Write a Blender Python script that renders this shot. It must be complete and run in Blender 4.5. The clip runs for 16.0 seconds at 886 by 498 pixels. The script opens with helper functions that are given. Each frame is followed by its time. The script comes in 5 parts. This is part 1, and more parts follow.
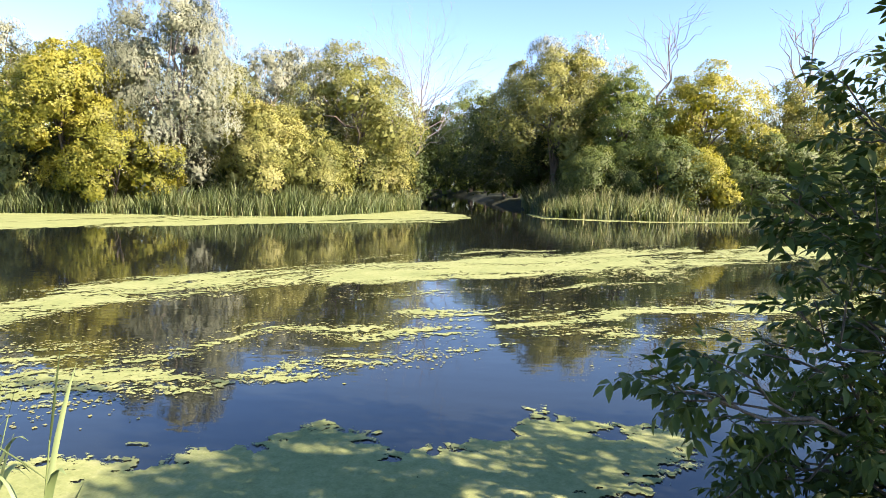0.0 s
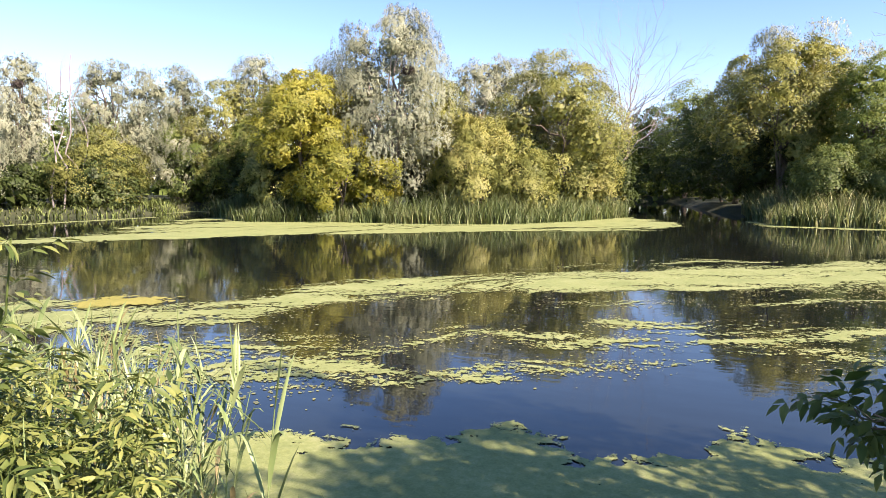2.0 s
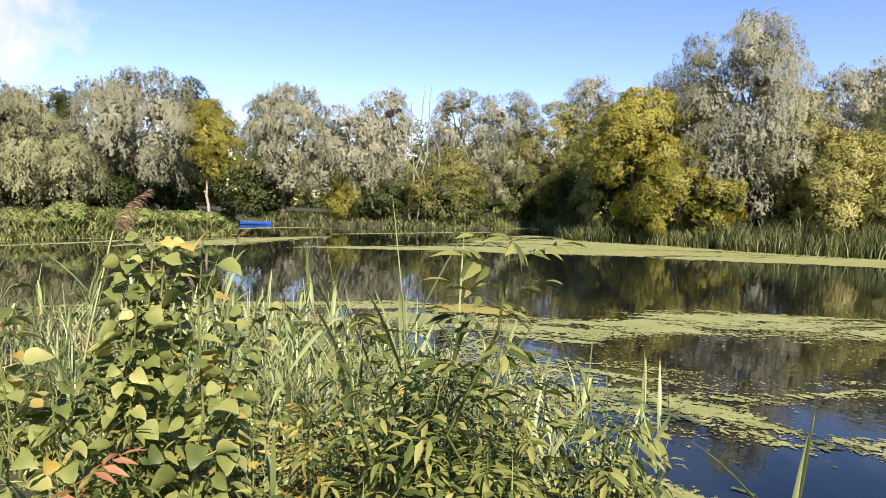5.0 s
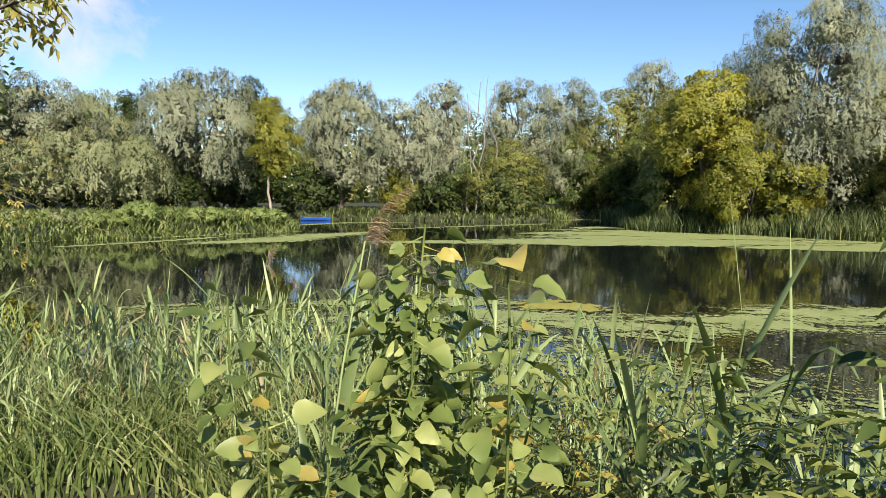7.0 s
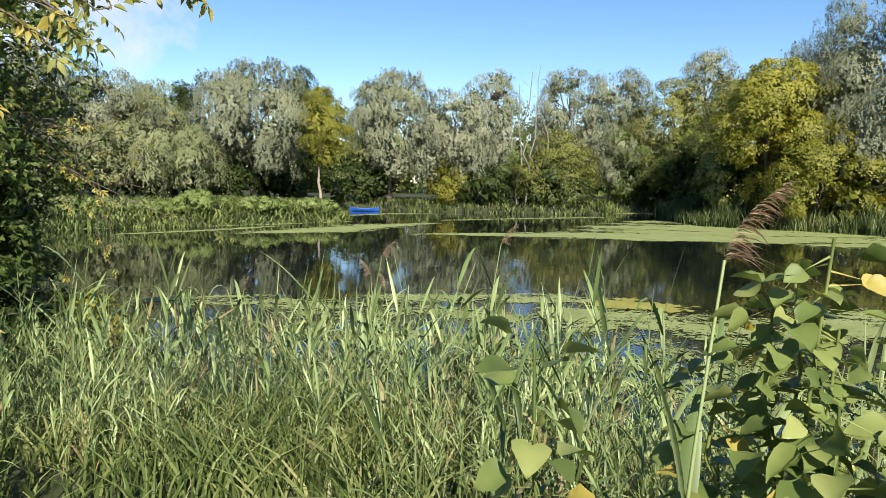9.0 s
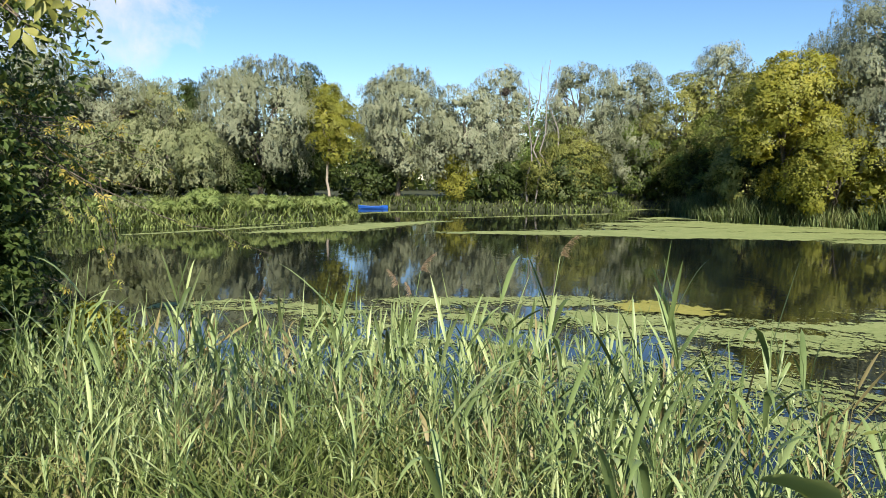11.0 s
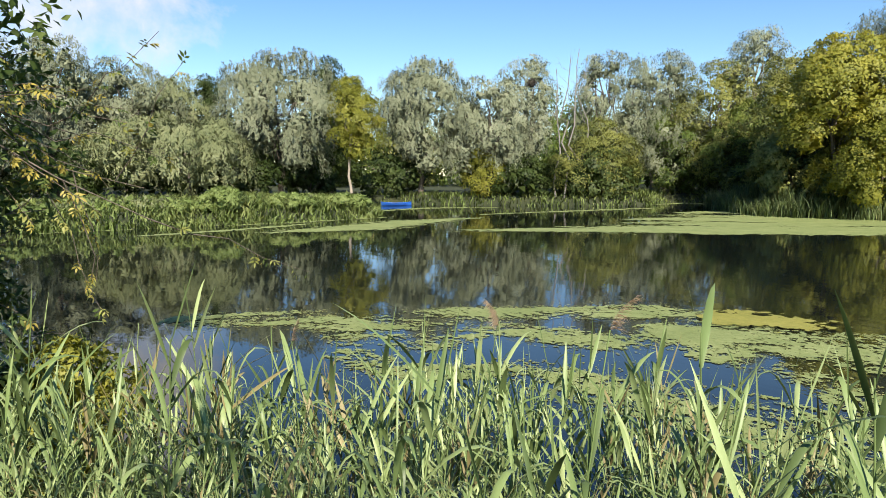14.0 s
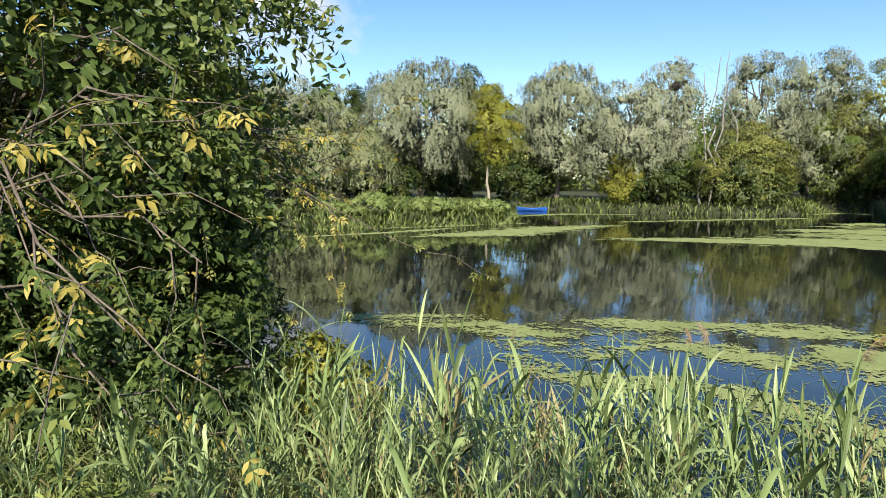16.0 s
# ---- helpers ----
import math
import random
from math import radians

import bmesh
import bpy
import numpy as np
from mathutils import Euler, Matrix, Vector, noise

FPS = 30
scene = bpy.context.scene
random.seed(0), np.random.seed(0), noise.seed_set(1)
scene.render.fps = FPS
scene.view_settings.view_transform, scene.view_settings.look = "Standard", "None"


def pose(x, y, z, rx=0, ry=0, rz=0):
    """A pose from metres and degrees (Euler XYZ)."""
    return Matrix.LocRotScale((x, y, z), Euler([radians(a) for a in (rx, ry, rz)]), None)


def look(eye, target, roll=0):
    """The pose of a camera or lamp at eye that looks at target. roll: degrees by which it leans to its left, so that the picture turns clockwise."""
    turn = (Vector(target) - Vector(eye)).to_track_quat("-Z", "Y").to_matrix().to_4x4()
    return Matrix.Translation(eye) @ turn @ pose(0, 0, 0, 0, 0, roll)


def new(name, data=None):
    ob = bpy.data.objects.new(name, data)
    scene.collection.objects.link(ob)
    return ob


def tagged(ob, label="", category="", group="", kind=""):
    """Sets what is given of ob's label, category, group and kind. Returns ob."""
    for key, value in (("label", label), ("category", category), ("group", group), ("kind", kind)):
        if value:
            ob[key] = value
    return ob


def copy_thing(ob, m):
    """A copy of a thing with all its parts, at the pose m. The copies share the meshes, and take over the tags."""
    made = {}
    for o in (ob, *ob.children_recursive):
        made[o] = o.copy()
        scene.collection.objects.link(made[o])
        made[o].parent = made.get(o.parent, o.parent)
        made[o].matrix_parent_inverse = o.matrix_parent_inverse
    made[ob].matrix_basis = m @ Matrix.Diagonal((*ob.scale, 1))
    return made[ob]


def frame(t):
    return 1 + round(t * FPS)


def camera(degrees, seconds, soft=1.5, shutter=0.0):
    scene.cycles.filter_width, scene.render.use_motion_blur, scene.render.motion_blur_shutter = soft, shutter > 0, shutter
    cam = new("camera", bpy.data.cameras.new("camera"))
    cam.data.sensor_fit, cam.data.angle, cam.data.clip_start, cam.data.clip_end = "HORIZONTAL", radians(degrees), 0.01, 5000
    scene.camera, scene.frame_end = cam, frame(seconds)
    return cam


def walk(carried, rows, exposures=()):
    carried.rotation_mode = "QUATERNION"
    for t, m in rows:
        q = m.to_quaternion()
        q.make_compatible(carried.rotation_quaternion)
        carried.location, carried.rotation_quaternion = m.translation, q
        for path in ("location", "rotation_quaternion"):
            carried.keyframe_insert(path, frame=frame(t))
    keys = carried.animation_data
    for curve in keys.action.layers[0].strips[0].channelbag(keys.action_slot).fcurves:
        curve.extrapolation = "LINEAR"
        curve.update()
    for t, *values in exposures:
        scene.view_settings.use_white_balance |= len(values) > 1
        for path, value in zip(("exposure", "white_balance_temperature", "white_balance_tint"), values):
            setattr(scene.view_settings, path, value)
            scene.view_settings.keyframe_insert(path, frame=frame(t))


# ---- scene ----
cam = camera(68.15, 16.0, soft=0.55)

# t, x, y, z, yaw, pitch, roll
PATH = [
    (0.0, -0.000, 0.000, 2.211, 0.00, -6.09, -1.31),
    (0.5, 0.029, -0.074, 2.221, 3.43, -6.13, -1.13),
    (1.0, 0.054, -0.131, 2.232, 7.44, -6.07, -0.95),
    (1.5, 0.113, -0.183, 2.247, 12.31, -5.87, -0.69),
    (2.0, 0.184, -0.209, 2.256, 17.87, -5.67, -0.17),
    (2.5, 0.230, -0.215, 2.251, 24.02, -5.27, 0.16),
    (3.0, 0.162, -0.121, 2.231, 30.08, -5.02, 0.33),
    (3.5, -0.043, -0.062, 2.212, 35.26, -5.14, -0.02),
    (4.0, -0.326, 0.016, 2.187, 38.98, -5.07, -0.79),
    (4.5, -0.484, 0.023, 2.178, 42.60, -4.43, -1.50),
    (7.0, -1.426, -0.147, 2.171, 49.52, -4.98, -0.40),
    (7.5, -1.575, -0.222, 2.173, 50.24, -5.58, -0.28),
    (8.0, -1.761, -0.223, 2.180, 51.37, -5.84, -0.48),
    (8.5, -1.933, -0.223, 2.180, 52.46, -5.74, -0.80),
    (9.0, -2.125, -0.272, 2.171, 53.18, -5.78, -0.94),
    (11.5, -2.840, -0.030, 2.209, 53.97, -6.15, -0.47),
    (12.0, -3.101, 0.136, 2.197, 54.39, -6.15, -0.44),
    (12.5, -3.361, 0.327, 2.181, 54.79, -6.10, -0.53),
    (13.0, -3.614, 0.424, 2.160, 55.08, -6.12, -0.41),
    (13.5, -3.935, 0.413, 2.149, 55.20, -6.30, -0.05),
    (14.0, -4.233, 0.373, 2.154, 55.28, -6.45, 0.11),
    (14.5, -4.463, 0.266, 2.184, 55.89, -6.59, 0.00),
    (15.0, -4.591, 0.088, 2.237, 57.64, -6.59, -0.20),
    (15.5, -4.422, -0.182, 2.291, 60.82, -6.48, -0.60),
    (16.0, -4.021, -0.387, 2.334, 66.44, -6.23, -0.30),
]
walk(cam, [(t, pose(x, y, z, 90 + p, r, w)) for t, x, y, z, w, p, r in PATH],
     exposures=((0.0, 1.97, 7100, 28), (1.5, 1.80, 7050, 30), (3.0, 1.60, 7250, 34), (4.5, 1.32, 7100, 35), (7.0, 1.00, 6950, 15),
                (9.0, 0.99, 6750, 12), (12.0, 0.98, 6700, 11), (14.5, 0.99, 6700, 11), (16.0, 1.04, 6700, 11)))

# ---- light ----
SUN_AZ, SUN_EL = radians(115.0), radians(37.0)      # clockwise from +y
world = bpy.data.worlds.new("sky")
scene.world = world
world.use_nodes = True
wn = world.node_tree
sky = wn.nodes.new("ShaderNodeTexSky")
sky.sky_type, sky.sun_disc = "NISHITA", False
sky.sun_elevation, sky.sun_rotation, sky.altitude = SUN_EL, SUN_AZ, 900
sky.air_density, sky.dust_density, sky.ozone_density = 1.0, 0.0, 2.3
vivid = wn.nodes.new("ShaderNodeHueSaturation")
vivid.inputs["Saturation"].default_value = 1.19
wn.links.new(sky.outputs[0], vivid.inputs["Color"])
wn.links.new(vivid.outputs[0], wn.nodes["Background"].inputs[0])
wn.nodes["Background"].inputs[1].default_value = 0.09
sun = new("sun", bpy.data.lights.new("sun", "SUN"))
sun.data.energy, sun.data.angle, sun.data.color = 5.0, radians(0.6), (1.0, 0.93, 0.80)
sun_way = Vector((math.sin(SUN_AZ) * math.cos(SUN_EL), math.cos(SUN_AZ) * math.cos(SUN_EL), math.sin(SUN_EL)))
sun.matrix_world = look(sun_way * 50, (0, 0, 0))


# ---- materials ----
def material(name):
    m = bpy.data.materials.new(name)
    m.use_nodes = True
    n = m.node_tree.nodes
    n.clear()
    return m, n, m.node_tree.links


def ramp(n, stops):
    r = n.new("ShaderNodeValToRGB")
    while len(r.color_ramp.elements) < len(stops):
        r.color_ramp.elements.new(0.5)
    for e, (p, c) in zip(r.color_ramp.elements, stops):
        e.position, e.color = p, (*c, 1)
    return r


def leaf_material(name, dark, mid, light, trans=0.35, gloss=0.25, rough=0.5, scale=0.6, spread=0.30, own=0.20):
    """Leaves: tone varies leaf by leaf, tree by tree and in broad patches; light passes through."""
    m, n, l = material(name)
    geo, info = n.new("ShaderNodeNewGeometry"), n.new("ShaderNodeObjectInfo")
    tex = n.new("ShaderNodeTexNoise")
    tex.inputs["Scale"].default_value = scale
    pos = n.new("ShaderNodeTexCoord")
    l.new(pos.outputs["Object"], tex.inputs["Vector"])
    a = n.new("ShaderNodeMath"); a.operation = "MULTIPLY_ADD"
    l.new(geo.outputs["Random Per Island"], a.inputs[0]); a.inputs[1].default_value = spread
    b = n.new("ShaderNodeMath"); b.operation = "MULTIPLY_ADD"
    l.new(tex.outputs[0], b.inputs[0]); b.inputs[1].default_value = 1.1
    c = n.new("ShaderNodeMath"); c.operation = "MULTIPLY_ADD"
    l.new(info.outputs["Random"], c.inputs[0]); c.inputs[1].default_value = own; c.inputs[2].default_value = -0.05 - (own + spread) / 2
    l.new(c.outputs[0], b.inputs[2]); l.new(b.outputs[0], a.inputs[2])
    r = ramp(n, ((0.0, dark), (0.5, mid), (1.0, light)))
    l.new(a.outputs[0], r.inputs[0])
    p = n.new("ShaderNodeBsdfPrincipled")
    p.inputs["Roughness"].default_value = rough
    p.inputs["Specular IOR Level"].default_value = gloss
    l.new(r.outputs[0], p.inputs["Base Color"])
    t = n.new("ShaderNodeBsdfTranslucent")
    hue = n.new("ShaderNodeHueSaturation")
    hue.inputs["Saturation"].default_value, hue.inputs["Value"].default_value, hue.inputs["Hue"].default_value = 1.15, 1.2, 0.485
    l.new(r.outputs[0], hue.inputs["Color"]); l.new(hue.outputs[0], t.inputs[0])
    mix, out = n.new("ShaderNodeMixShader"), n.new("ShaderNodeOutputMaterial")
    mix.inputs[0].default_value = trans
    l.new(p.outputs[0], mix.inputs[1]); l.new(t.outputs[0], mix.inputs[2]); l.new(mix.outputs[0], out.inputs[0])
    return m


def rough_material(name, stops, scale, bump=0.3, rough=0.9, stretch=(1, 1, 1), fine=6.0):
    """Bark, earth, wood: two scales of noise in colour, fine relief."""
    m, n, l = material(name)
    pos, mp = n.new("ShaderNodeTexCoord"), n.new("ShaderNodeMapping")
    mp.inputs["Scale"].default_value = stretch
    l.new(pos.outputs["Object"], mp.inputs[0])
    t1, t2 = n.new("ShaderNodeTexNoise"), n.new("ShaderNodeTexNoise")
    t1.inputs["Scale"].default_value, t2.inputs["Scale"].default_value = scale, scale * fine
    t1.inputs["Detail"].default_value, t2.inputs["Detail"].default_value = 5, 4
    l.new(mp.outputs[0], t1.inputs["Vector"]); l.new(mp.outputs[0], t2.inputs["Vector"])
    mixn = n.new("ShaderNodeMath"); mixn.operation = "MULTIPLY_ADD"
    l.new(t2.outputs[0], mixn.inputs[0]); mixn.inputs[1].default_value = 0.5
    half = n.new("ShaderNodeMath"); half.operation = "MULTIPLY"
    l.new(t1.outputs[0], half.inputs[0]); half.inputs[1].default_value = 0.5
    l.new(half.outputs[0], mixn.inputs[2])
    r = ramp(n, stops)
    l.new(mixn.outputs[0], r.inputs[0])
    p, out, bp = n.new("ShaderNodeBsdfPrincipled"), n.new("ShaderNodeOutputMaterial"), n.new("ShaderNodeBump")
    bp.inputs["Strength"].default_value, bp.inputs["Distance"].default_value = bump, 0.03
    l.new(mixn.outputs[0], bp.inputs["Height"]); l.new(bp.outputs[0], p.inputs["Normal"])
    l.new(r.outputs[0], p.inputs["Base Color"])
    p.inputs["Roughness"].default_value = rough
    l.new(p.outputs[0], out.inputs[0])
    return m


def water_material():
    m, n, l = material("pond_water")
    pos = n.new("ShaderNodeTexCoord")
    mp1, mp2 = n.new("ShaderNodeMapping"), n.new("ShaderNodeMapping")
    mp1.inputs["Rotation"].default_value = (0, 0, radians(35))
    mp1.inputs["Scale"].default_value = (1.2, 3.0, 1)
    mp2.inputs["Scale"].default_value = (7, 7, 1)
    l.new(pos.outputs["Object"], mp1.inputs[0]); l.new(pos.outputs["Object"], mp2.inputs[0])
    t1, t2 = n.new("ShaderNodeTexNoise"), n.new("ShaderNodeTexNoise")
    t1.inputs["Detail"].default_value, t2.inputs["Detail"].default_value = 3, 2
    t1.inputs["Scale"].default_value, t2.inputs["Scale"].default_value = 1.0, 1.0
    l.new(mp1.outputs[0], t1.inputs["Vector"]); l.new(mp2.outputs[0], t2.inputs["Vector"])
    b1, b2 = n.new("ShaderNodeBump"), n.new("ShaderNodeBump")
    b1.inputs["Distance"].default_value, b1.inputs["Strength"].default_value = 0.005, 0.5
    b2.inputs["Distance"].default_value, b2.inputs["Strength"].default_value = 0.001, 0.4
    l.new(t1.outputs[0], b1.inputs["Height"]); l.new(t2.outputs[0], b2.inputs["Height"])
    l.new(b1.outputs[0], b2.inputs["Normal"])
    mud = n.new("ShaderNodeTexNoise"); mud.inputs["Scale"].default_value = 0.25
    l.new(pos.outputs["Object"], mud.inputs["Vector"])
    r = ramp(n, ((0.3, (0.006, 0.009, 0.008)), (0.7, (0.010, 0.012, 0.009))))
    l.new(mud.outputs[0], r.inputs[0])
    p, out = n.new("ShaderNodeBsdfPrincipled"), n.new("ShaderNodeOutputMaterial")
    l.new(r.outputs[0], p.inputs["Base Color"])
    p.inputs["Roughness"].default_value, p.inputs["IOR"].default_value = 0.02, 1.52
    l.new(b2.outputs[0], p.inputs["Normal"]); l.new(p.outputs[0], out.inputs[0])
    return m


def weed_material(name, stops, grain=9.0):
    """Duckweed: a skin of tiny pale fronds, patchy in tone."""
    m, n, l = material(name)
    pos = n.new("ShaderNodeTexCoord")
    t1, t2, v = n.new("ShaderNodeTexNoise"), n.new("ShaderNodeTexNoise"), n.new("ShaderNodeTexVoronoi")
    t1.inputs["Scale"].default_value, t2.inputs["Scale"].default_value, v.inputs["Scale"].default_value = 1.3, 11.0, 60.0
    t1.inputs["Detail"].default_value = t2.inputs["Detail"].default_value = 6
    for t in (t1, t2, v):
        l.new(pos.outputs["Object"], t.inputs["Vector"])
    a = n.new("ShaderNodeMath"); a.operation = "ADD"
    l.new(t1.outputs[0], a.inputs[0]); l.new(t2.outputs[0], a.inputs[1])
    b = n.new("ShaderNodeMath"); b.operation = "MULTIPLY_ADD"
    l.new(v.outputs["Color"], b.inputs[0]); b.inputs[1].default_value = 0.35; l.new(a.outputs[0], b.inputs[2])
    c = n.new("ShaderNodeMath"); c.operation = "MULTIPLY"; c.inputs[1].default_value = 0.42
    l.new(b.outputs[0], c.inputs[0])
    r = ramp(n, stops)
    l.new(c.outputs[0], r.inputs[0])
    p, out, bp = n.new("ShaderNodeBsdfPrincipled"), n.new("ShaderNodeOutputMaterial"), n.new("ShaderNodeBump")
    bp.inputs["Strength"].default_value, bp.inputs["Distance"].default_value = 0.6, 0.01
    l.new(b.outputs[0], bp.inputs["Height"]); l.new(bp.outputs[0], p.inputs["Normal"])
    l.new(r.outputs[0], p.inputs["Base Color"])
    p.inputs["Roughness"].default_value, p.inputs["Specular IOR Level"].default_value = 0.7, 0.2
    # fronds thin out where the cover is low
    cov, hole = n.new("ShaderNodeAttribute"), n.new("ShaderNodeTexNoise")
    cov.attribute_name = "cover"
    hole.inputs["Scale"].default_value, hole.inputs["Detail"].default_value, hole.inputs["Roughness"].default_value = grain, 5, 0.72
    l.new(pos.outputs["Object"], hole.inputs["Vector"])
    e = n.new("ShaderNodeMath"); e.operation = "MULTIPLY_ADD"
    l.new(hole.outputs[0], e.inputs[0]); e.inputs[1].default_value = 4.6; e.inputs[2].default_value = -2.8
    f = n.new("ShaderNodeMath"); f.operation = "ADD"
    l.new(cov.outputs["Fac"], f.inputs[0]); l.new(e.outputs[0], f.inputs[1])
    g = n.new("ShaderNodeMath"); g.operation = "GREATER_THAN"; g.inputs[1].default_value = 0.0
    l.new(f.outputs[0], g.inputs[0])
    clear, mix = n.new("ShaderNodeBsdfTransparent"), n.new("ShaderNodeMixShader")
    l.new(g.outputs[0], mix.inputs[0]); l.new(clear.outputs[0], mix.inputs[1]); l.new(p.outputs[0], mix.inputs[2])
    l.new(mix.outputs[0], out.inputs[0])
    return m


def paint_material(name, colour):
    return rough_material(name, ((0.3, tuple(v * 0.75 for v in colour)), (0.7, colour)), 3.0, 0.1, 0.45)


WATER = water_material()
WEED = weed_material("duckweed", ((0.25, (0.105, 0.145, 0.045)), (0.5, (0.200, 0.236, 0.086)), (0.8, (0.325, 0.345, 0.165))))
WEED_FAR = weed_material("far_duckweed", ((0.25, (0.105, 0.145, 0.045)), (0.5, (0.200, 0.236, 0.086)), (0.8, (0.325, 0.345, 0.165))), 3.0)
LOOSE_WEED = leaf_material("loose_duckweed", (0.144, 0.158, 0.036), (0.216, 0.223, 0.065), (0.302, 0.288, 0.115), 0.1)
WEED_OLD = weed_material("old_duckweed", ((0.25, (0.13, 0.135, 0.028)), (0.5, (0.235, 0.225, 0.05)), (0.8, (0.33, 0.30, 0.09))))
EARTH = rough_material("bank_earth", ((0.3, (0.012, 0.018, 0.006)), (0.5, (0.028, 0.038, 0.012)), (0.75, (0.065, 0.065, 0.026))), 1.5, 0.6)
BARK = rough_material("bark", ((0.3, (0.05, 0.04, 0.03)), (0.5, (0.11, 0.09, 0.07)), (0.7, (0.20, 0.17, 0.14))), 4.0, 0.8, 0.9, (3, 3, 0.6))
PALE_BARK = rough_material("pale_bark", ((0.3, (0.16, 0.13, 0.10)), (0.5, (0.28, 0.24, 0.19)), (0.7, (0.42, 0.38, 0.32))), 4.0, 0.6, 0.9, (3, 3, 0.6))
DEAD_WOOD = rough_material("dead_wood", ((0.3, (0.13, 0.11, 0.10)), (0.6, (0.26, 0.24, 0.22)), (0.8, (0.40, 0.37, 0.34))), 5.0, 0.5, 0.9, (3, 3, 0.5))
BOAT_BLUE = paint_material("blue_boat_paint", (0.02, 0.12, 0.50))
NEST = rough_material("nest_twigs", ((0.3, (0.02, 0.017, 0.013)), (0.7, (0.07, 0.055, 0.04))), 9.0, 0.8)

L_WILLOW = leaf_material("silver_willow_leaves", (0.075, 0.090, 0.048), (0.235, 0.260, 0.165), (0.420, 0.440, 0.310), 0.18, 0.2, 0.55, 0.45, 0.08, 0.22)
L_WILLOW_GREEN = leaf_material("green_willow_leaves", (0.075, 0.095, 0.042), (0.205, 0.235, 0.115), (0.360, 0.380, 0.210), 0.3, 0.2, 0.55, 0.45, 0.08, 0.22)
L_YELLOW = leaf_material("yellowing_maple_leaves", (0.078, 0.103, 0.018), (0.262, 0.272, 0.048), (0.480, 0.440, 0.100), 0.4)
L_OLIVE = leaf_material("olive_leaves", (0.058, 0.083, 0.020), (0.215, 0.232, 0.062), (0.420, 0.400, 0.140), 0.27)
L_GREEN = leaf_material("green_leaves", (0.033, 0.066, 0.016), (0.125, 0.180, 0.042), (0.300, 0.335, 0.095), 0.35)
# own dark green of the poplars; for undergrowth and inlet, shade in the colour
L_DARK = leaf_material("dark_and_shaded_leaves", (0.017, 0.032, 0.009), (0.043, 0.067, 0.017), (0.095, 0.123, 0.033), 0.3)
L_REED = leaf_material("reed_leaves", (0.014, 0.030, 0.010), (0.160, 0.225, 0.080), (0.34, 0.405, 0.19), 0.14, 0.28, 0.42, 1.5, 0.75, 0.5)
L_STRAW = leaf_material("dead_reed_leaves", (0.108, 0.090, 0.036), (0.238, 0.205, 0.094), (0.360, 0.324, 0.173), 0.2, 0.3, 0.5, 1.5)
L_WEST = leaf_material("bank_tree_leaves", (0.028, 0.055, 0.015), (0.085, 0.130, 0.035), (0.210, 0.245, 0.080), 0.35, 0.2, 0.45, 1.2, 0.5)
L_REED_FAR = leaf_material("cattail_leaves", (0.05, 0.085, 0.03), (0.165, 0.225, 0.085), (0.37, 0.37, 0.18), 0.3, 0.3, 0.5, 0.5, 0.55)
L_PANICLE = leaf_material("reed_plumes", (0.259, 0.187, 0.115), (0.389, 0.302, 0.202), (0.504, 0.418, 0.310), 0.4)
L_HERB = leaf_material("herb_leaves", (0.014, 0.032, 0.009), (0.080, 0.120, 0.030), (0.250, 0.275, 0.080), 0.26, 0.25, 0.45, 2.5, 0.75)
L_BIG = leaf_material("broad_leaves", (0.028, 0.055, 0.015), (0.135, 0.185, 0.052), (0.33, 0.36, 0.13), 0.26, 0.25, 0.45, 9.0, 0.65, 0.5)
# green leaves darkened to hold the shade of the right shore
L_SHADY = leaf_material("shaded_alder_leaves", (0.025, 0.050, 0.014), (0.080, 0.120, 0.032), (0.20, 0.235, 0.07), 0.3)
L_ASH = leaf_material("ash_maple_leaves", (0.022, 0.048, 0.013), (0.080, 0.125, 0.034), (0.190, 0.230, 0.070), 0.35, 0.2, 0.45, 1.5, 0.5)
L_RUST = leaf_material("withered_leaves", (0.11, 0.045, 0.022), (0.27, 0.12, 0.06), (0.42, 0.25, 0.14), 0.3, 0.2, 0.5, 3.0, 0.5)
L_GOLD = leaf_material("golden_leaves", (0.220, 0.190, 0.035), (0.420, 0.355, 0.085), (0.580, 0.500, 0.170), 0.45, 0.3, 0.45, 2.5)
L_BANK = leaf_material("low_bank_herbs", (0.080, 0.120, 0.035), (0.200, 0.270, 0.085), (0.360, 0.410, 0.160), 0.35)
L_GRASS = leaf_material("bank_grass", (0.035, 0.065, 0.018), (0.135, 0.185, 0.055), (0.33, 0.33, 0.14), 0.32, 0.3, 0.45, 1.2, 0.6)

# ---- mesh helpers ----


def mesh_data(name, V, F, mat, smooth=False, normals=None):
    me = bpy.data.meshes.new(name)
    V, F = np.asarray(V, np.float32), np.asarray(F, np.int32)
    me.vertices.add(len(V)); me.vertices.foreach_set("co", V.ravel())
    k = F.shape[1]
    me.loops.add(F.size); me.loops.foreach_set("vertex_index", F.ravel())
    me.polygons.add(len(F)); me.polygons.foreach_set("loop_start", np.arange(0, F.size, k, dtype=np.int32))
    if smooth:
        me.polygons.foreach_set("use_smooth", np.ones(len(F), bool))
    me.materials.append(mat)
    me.update(calc_edges=True)
    if normals is not None:
        me.polygons.foreach_set("use_smooth", np.ones(len(F), bool))
        me.normals_split_custom_set_from_vertices(np.asarray(normals, np.float32))
    return me


def part(name, V, F, mat, parent, label="", smooth=False, normals=None):
    ob = new(name, mesh_data(name, V, F, mat, smooth, normals))
    ob.parent = parent
    return tagged(ob, label)


